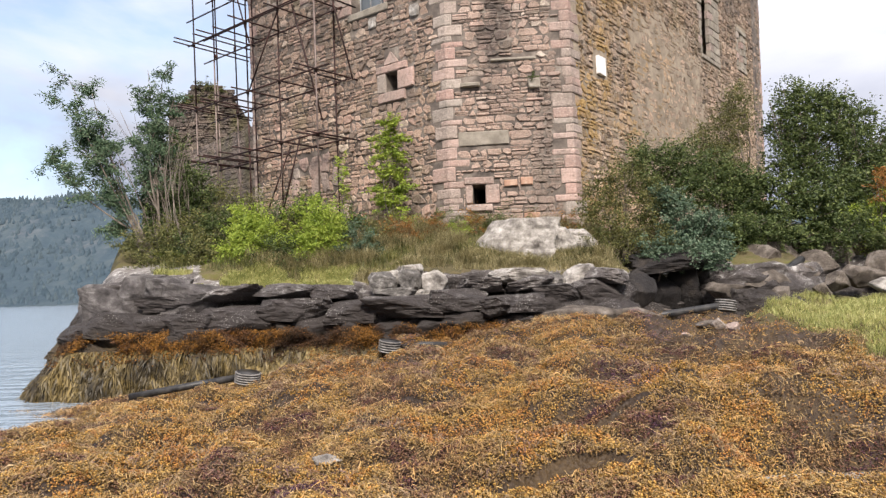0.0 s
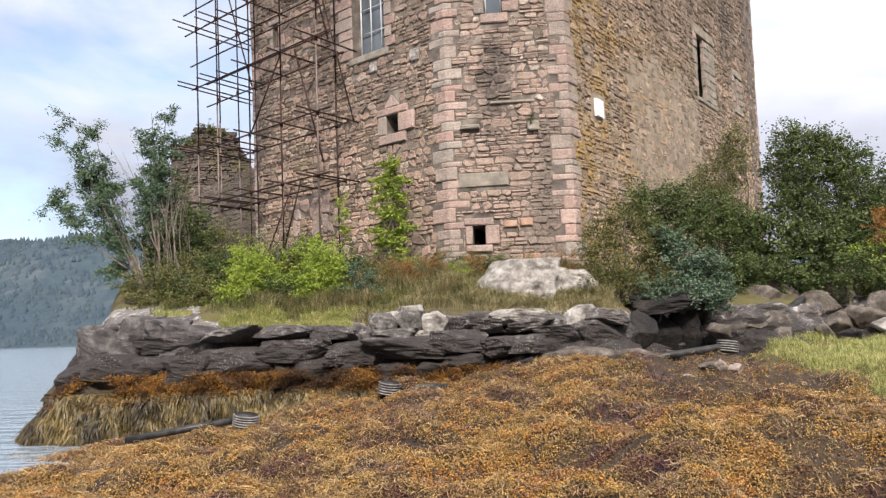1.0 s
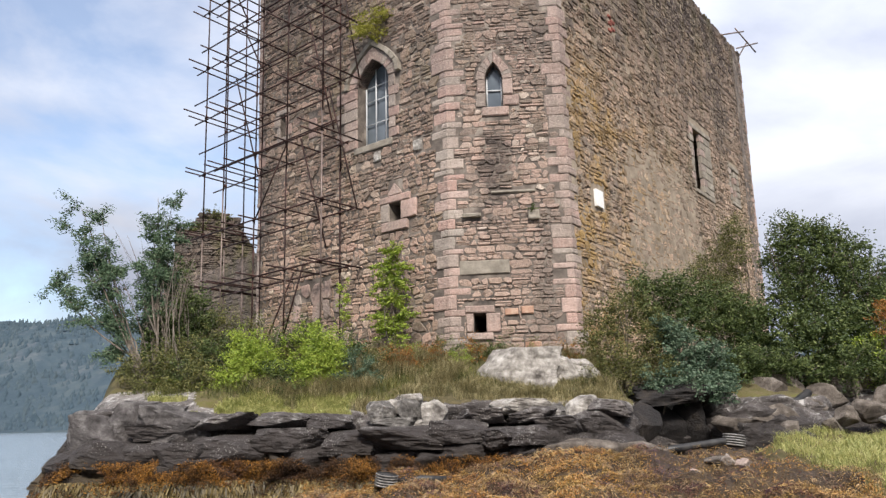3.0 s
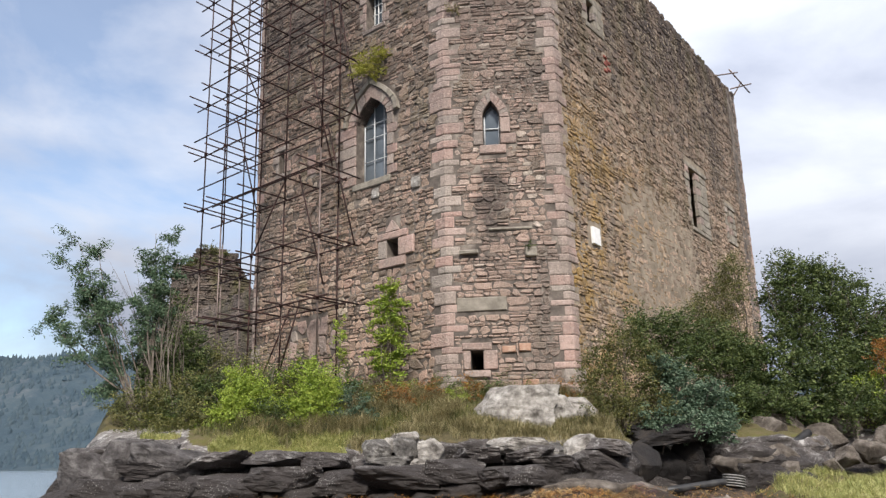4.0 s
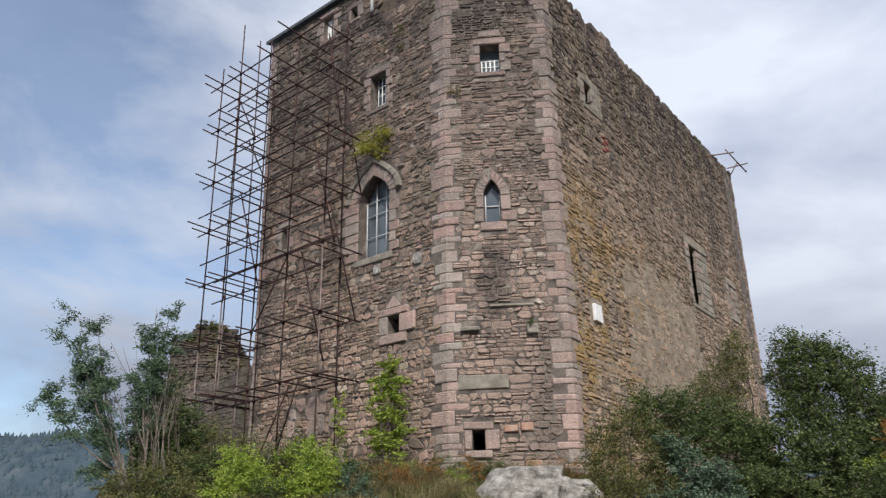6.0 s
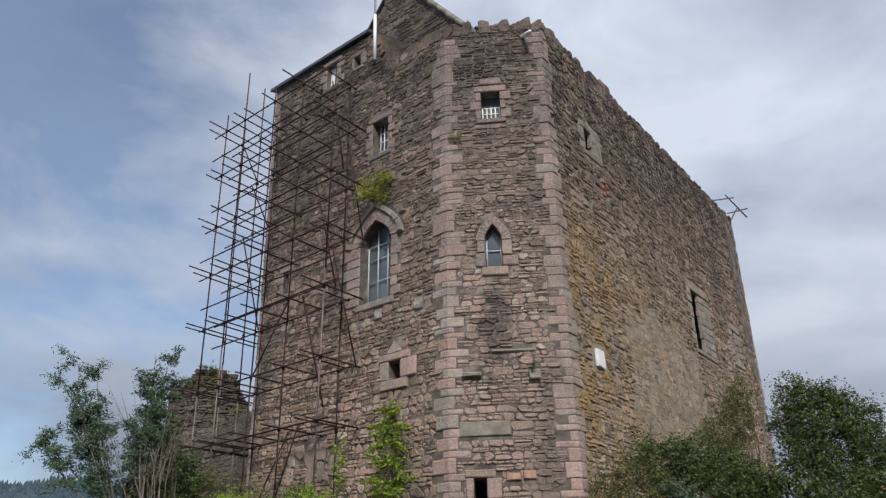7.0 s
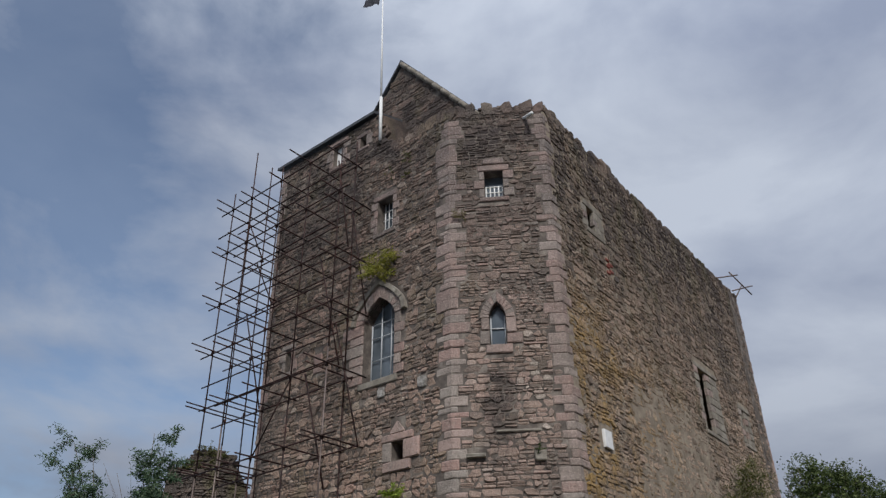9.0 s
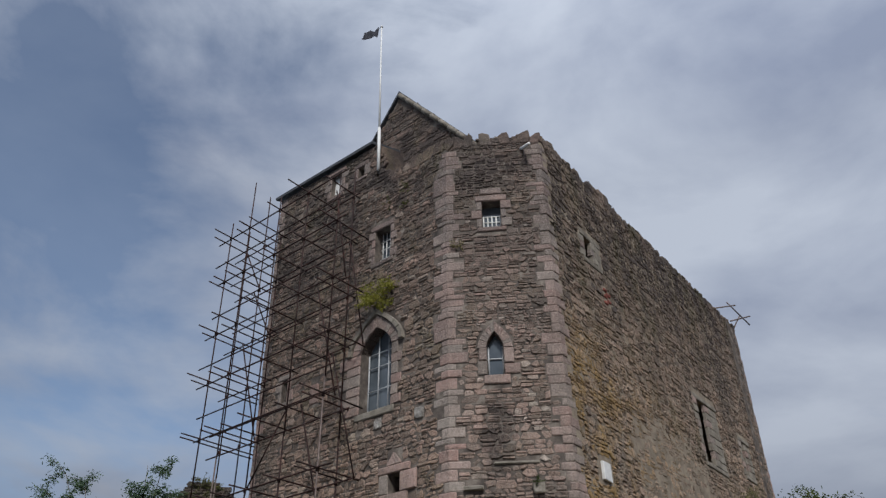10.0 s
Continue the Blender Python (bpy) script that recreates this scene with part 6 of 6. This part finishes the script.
def on_mound():
    x, y = rnd.uniform(4.9, 12.0), rnd.uniform(10.2, 15.3)
    return (x, y) if mound(x, y) > beach(x, y) + 0.06 else None


blades("meadow_grass", "yellow-green tufted grass on the low bank", on_mound, 56000, 0.16, 0.008, m_grass, 1.0, mound)

# ---- seaweed ----
def weed_fronds(name, label, count, x0, x1, y0, y1, length, width, material):
    """Flat strap fronds lying over one another on the foreshore."""
    x = gen.uniform(x0, x1, count)
    y = y0 + (y1 - y0) * gen.uniform(0, 1, count) ** 1.15
    keep = (np.abs(x) < 0.66 * y + 0.6) & ~((x > 3.5) & (x < 6.0) & (y > 11.0) & (gen.uniform(0, 1, count) < 0.8))
    x, y = x[keep], y[keep]
    c = np.array([(a, b, beach(a, b)) for a, b in zip(x, y)])
    n = len(c)
    c[:, 2] += gen.uniform(0.01, 0.085, n)
    flow = np.array([noise.noise((a * 0.8, b * 0.8, 3)) for a, b in zip(x, y)]) * 5 - 1.2
    az = flow + gen.normal(size=n) * 0.7
    ln = length * gen.uniform(0.5, 1.4, n) * (0.75 + 0.045 * y)
    wd = width * gen.uniform(0.6, 1.4, n) * (0.7 + 0.05 * y)
    d = np.stack([np.cos(az), np.sin(az), np.zeros(n)], 1)
    side = np.stack([-np.sin(az), np.cos(az), gen.normal(size=n) * 0.5], 1) * wd[:, None] * 0.5
    rows = []
    for k, t in enumerate((0, 0.35, 0.7, 1.0)):
        p = c + d * (ln * t)[:, None]
        p[:, 2] += ln * np.array([0.02, 0.16, 0.13, -0.08][k]) + gen.normal(size=n) * 0.012
        p[:, :2] += gen.normal(size=(n, 2)) * (ln * 0.10)[:, None]
        w = side * (0.5, 1.0, 1.0, 0.45)[k]
        rows += [p - w, p + w]
    verts = np.stack(rows, 1).reshape(-1, 3)
    k = np.arange(n)[:, None] * 8
    quads = np.concatenate([k + [0, 1, 3, 2], k + [2, 3, 5, 4], k + [4, 5, 7, 6]], 1).reshape(-1, 4)
    return thing(name, label, "seaweed", kind="stuff", me=quads_of(name, verts, quads, material, True))


def weed_bladders(name, label, places, size, material):
    """Small swollen tips, four-cornered."""
    c = np.asarray(places, float)
    n = len(c)
    s = (size * gen.uniform(0.5, 1.35, n))[:, None]
    ax = gen.normal(size=(n, 3))
    ax /= np.linalg.norm(ax, axis=1)[:, None]
    b = np.cross(ax, gen.normal(size=(n, 3)))
    b /= np.linalg.norm(b, axis=1)[:, None]
    e = np.cross(ax, b)
    verts = np.stack([c + ax * s * 1.3, c + b * s * 0.75, c - b * s * 0.4 + e * s * 0.7, c - b * s * 0.4 - e * s * 0.7], 1).reshape(-1, 3)
    k = np.arange(n)[:, None] * 4
    tri = np.concatenate([k + [0, 1, 2], k + [0, 2, 3], k + [0, 3, 1], k + [1, 3, 2]], 1).reshape(-1, 3)
    me = bpy.data.meshes.new(name)
    me.vertices.add(len(verts))
    me.vertices.foreach_set("co", verts.astype(np.float32).ravel())
    me.loops.add(tri.size)
    me.loops.foreach_set("vertex_index", tri.astype(np.int32).ravel())
    me.polygons.add(len(tri))
    me.polygons.foreach_set("loop_start", np.arange(0, tri.size, 3, dtype=np.int32))
    me.materials.append(material)
    me.update(calc_edges=True)
    return thing(name, label, "seaweed", kind="stuff", me=me)


weed_fronds("seaweed", "tangled golden-brown wrack fronds covering the foreshore", 115000, -9.5, 9.5, 4.6, 13.9, 0.10, 0.0056, m_strand)
pts = []
while len(pts) < 430000:
    y = 4.6 + 9.2 * rnd.random() ** 1.3
    x = rnd.uniform(-1, 1) * (0.66 * y + 0.5)
    patch = noise.noise((x * 0.7, y * 0.9, 12)) + 0.5 * noise.noise((x * 2.1, y * 2.4, 3)) + 0.12 * smooth01(-3, 2, x)
    if (patch > -0.15 - 0.35 * rnd.random() ** 2 or rnd.random() < 0.25) and not (x > 3.3 and y > 10.8 and rnd.random() < 0.88):
        pts.append((x, y, beach(x, y) + rnd.uniform(0.0, 0.08)))
weed_bladders("seaweed_bladders", "heaps of orange and yellow bladder wrack", pts, 0.0140, m_weed)

# weed that hangs from the ledge
def hanging(name, label, count, x0, x1, z0, z1, length, material, orange=False):
    rows = []
    while len(rows) < count:
        x, q = rnd.uniform(x0, x1), rnd.uniform(0.05, 0.36)
        p = outcrop(x, q)
        if orange and noise.noise((x * 1.5, p.z * 2.0, 6)) < 0.5 * (abs(p.z - 0.72) / 0.34) ** 2 - 0.52:
            continue
        if z0 < p.z < z1 and p.z > beach(x, 13.2) and x + 0.43 * p.y > -2.6:
            rows.append((p.x, p.y - 0.02, p.z))
    if orange:
        c = np.array(rows) + gen.normal(size=(count, 3)) * 0.03
        c[:, 1] -= gen.uniform(0.0, 0.2, count)
        return weed_bladders(name, label, c, length, material)
    c = np.array(rows)
    n = count
    ln = length * gen.uniform(0.4, 1.3, n)
    wd = 0.022 * gen.uniform(0.5, 1.4, n)
    sway = gen.normal(size=n) * 0.08
    out = []
    for k, t in enumerate((0, 0.25, 0.6, 1.0)):
        p = c.copy()
        p[:, 0] += sway * t + gen.normal(size=n) * 0.012
        p[:, 1] -= 0.05 + 0.16 * t ** 0.5 + gen.uniform(0, 0.05, n)
        p[:, 2] -= ln * t - 0.04
        p[:, 2] = np.maximum(p[:, 2], np.array([beach(a, 13.3) for a in p[:, 0]]) + 0.02)
        w = np.stack([wd * (1, 1, 0.9, 0.4)[k] * 0.5, gen.normal(size=n) * 0.006, np.zeros(n)], 1)
        out += [p - w, p + w]
    verts = np.stack(out, 1).reshape(-1, 3)
    k = np.arange(n)[:, None] * 8
    quads = np.concatenate([k + [0, 1, 3, 2], k + [2, 3, 5, 4], k + [4, 5, 7, 6]], 1).reshape(-1, 4)
    return thing(name, label, "seaweed", kind="stuff", me=quads_of(name, verts, quads, material, True))


hanging("hanging_seaweed", "long brown wrack hanging down the rock face", 16000, -8.9, 1.0, -0.1, 0.66, 0.45, m_hang)
hanging("ledge_seaweed", "orange bladder wrack on the rock below the tide line", 34000, -8.6, 2.2, 0.38, 1.02, 0.019, m_orange_weed, True)

# ---- far trees ----
vs, fs = [], []
for k in range(5200):
    x, y = rnd.uniform(-1500, 100), rnd.uniform(905, 1560)
    z = hill_z(x, y)
    if z < 2:
        continue
    h, r, o = rnd.uniform(6, 13), rnd.uniform(2.5, 5), len(vs)
    vs += [(x - r, y, z - 2), (x, y - r, z - 2), (x + r, y, z - 2), (x + r * 0.5, y, z + h * 0.55), (x - r * 0.5, y, z + h * 0.5), (x, y, z + h)]
    fs += [(o, o + 1, o + 4), (o + 1, o + 3, o + 4), (o + 1, o + 2, o + 3), (o + 4, o + 3, o + 5), (o, o + 4, o + 3, o + 2)]
thing("far_woods", "dense conifer woods on the far hillside, haze in their colour", "woods", kind="stuff", me=mesh_of("far_woods", vs, fs, m_fartree))

# ---- rubble: courses of stones on every visible wall ----
for q in QUOINS:
    part("quoin", quoin_mesh(*q, rnd), castle)


def free_spans(face, s0, s1, z0, z1):
    spans = [(s0, s1)]
    for a, b, c, d in BLOCKED[face]:
        if d <= z0 + 0.012 or c >= z1 - 0.012:
            continue
        spans = [p for u, v in spans for p in ((u, min(v, a)), (max(u, b), v)) if p[1] - p[0] > 0.05]
    return spans


def rubble(face, s0, s1, z0, top, r, heights=(0.10, 0.27), widths=(1.3, 3.2), proud=(0.006, 0.05), base=0.0, single=None, holes=()):
    """Stones course by course. Returns the joined rest and a list of single stones."""
    rest, alone = ([], []), []
    z = z0
    crest = max(top(s0 + (s1 - s0) * i / 20) for i in range(21))
    while z < crest:
        h = r.choice((heights[0] + (heights[1] - heights[0]) * r.random() ** 1.5, heights[1] * r.uniform(0.8, 1.25)))
        for a, b in free_spans(face, s0, s1, z, z + h):
            s = a
            while s < b - 0.03:
                w = min(max(0.14, h * r.uniform(*widths)), 0.85)
                if b - s - w < 0.14:
                    w = b - s
                mid = s + w / 2
                if z + h * 0.5 < top(mid):
                    rows = [(z, z + h)]
                    if h > 0.15 and r.random() < 0.5:
                        cut = z + h * r.uniform(0.35, 0.65)
                        rows = [(z, cut), (cut, z + h)]
                    for c, d in rows:
                        sub = [(s, s + w)]
                        if w > 0.4 and r.random() < 0.45:
                            k = s + w * r.uniform(0.3, 0.7)
                            sub = [(s, k), (k, s + w)]
                        for e, f in sub:
                            g = 0.008
                            wob = 0.06 * noise.noise((e * 1.1, c * 0.8, 2.0)) if not any(hh[0] - 0.6 < mid < hh[1] + 0.6 and hh[2] - 0.5 < c < hh[3] + 0.5 for hh in holes) else 0.0
                            flat = 1.0
                            wn = 0.9 * noise.noise((mid * 0.8, c * 0.8, 7))
                            if face == "right" and 4.0 < mid + wn < 10.3 and 5.2 < c - wn < 10.5:
                                flat = 0.3
                                if r.random() < 0.28:
                                    continue
                            o = base + r.uniform(*proud) * flat
                            v, fc = block_data(face, e + g, f - g, c + g + wob, d - g + wob, o, r, r.uniform(0.012, 0.028), 0.10 - base, 0.8)
                            if single and single(mid, c):
                                alone.append((v, fc))
                            else:
                                n0 = len(rest[0])
                                rest[0].extend(v)
                                rest[1].extend([tuple(i + n0 for i in q) for q in fc])
                s += w
        z += h
    return rest, alone


r6 = random.Random(6)
JOBS = [("left", 0, 8.705, lambda s: 21.3 if s < 5.45 else 19.45 + 0.3 * noise.noise((s * 1.3, 0, 0)) + 1.3 * smooth01(6.4, 5.45, s), m_left, (0.09, 0.25), None, 0.0),
        ("cut", 0, 3.30, lambda s: 19.5 + 0.35 * noise.noise((s * 1.7, 3, 0)), m_cut, (0.075, 0.21), lambda s, z: z < 6.6, 0.0),
        ("right", 0, 18.06, lambda s: 19.45 + 0.22 * noise.noise((s * 1.5, 6, 0)), m_right, (0.10, 0.24), None, 0.0)]
for face, s0, s1, top, material, heights, single, base in JOBS:
    rest, alone = rubble(face, s0, s1, 3.05, top, r6, heights, (1.1, 2.6) if face == "cut" else (0.8, 1.8), single=single, holes=HOLES[face])
    st = part("rubble_facing", mesh_of("rubble_facing", *rest, material), WALLS[face])
    st["kind"] = "stuff"
    for v, f in alone:
        part("stone", mesh_of("stone", v, f, material), WALLS[face])
rest, _ = rubble("left", 1.6, 9.2, 19.3, lambda s: 25.45 - 1.42 * abs(s - 5.23) - 0.1, r6, base=GO)
part("gable_facing", mesh_of("gable_facing", *rest, m_left), castle)["kind"] = "stuff"
for face, top in (("curtain", curtain_top), ("ruin", ruin_top)):
    rest, _ = rubble(face, 0, FACES[face][2], 3.0 if face == "curtain" else 8.0, top, r6, (0.10, 0.22), proud=(0.004, 0.03) if face == "curtain" else (0.03, 0.16))
    part("rubble_facing", mesh_of("rubble_facing", *rest, m_curtain if face == "curtain" else m_dark_rubble), curtain)["kind"] = "stuff"
a, b = on_wall("cut", 2.62, 18.95, -0.1), on_wall("cut", 2.95, 18.62, 0.55)
part("spout", tube("spout", [a, b], 0.06, m_white, 8), castle, "white stub of a rainwater spout")
# loose stones along the ragged wall heads
for face, s0, s1, zt in (("cut", 0.1, 3.2, 19.5), ("right", 0.2, 18, 19.45), ("left", 5.9, 8.6, 19.5)):
    s = s0
    vs, fs = [], []
    while s < s1:
        w, h = r6.uniform(0.25, 0.6), r6.uniform(0.1, 0.42 if (face != "right" or s < 5) else 0.2)
        v, f = block_data(face, s, s + w, zt - 0.35, zt - 0.1 + h, r6.uniform(0.0, 0.05), r6, 0.03, 0.7, 0.6)
        fs += [tuple(i + len(vs) for i in q) for q in f]
        vs += v
        s += w + (0 if r6.random() < 0.75 else r6.uniform(0.1, 0.4))
    part("parapet_rubble", mesh_of("parapet_rubble", vs, fs, {"cut": m_cut, "left": m_left, "right": m_right}[face]), WALLS[face])["kind"] = "stuff"
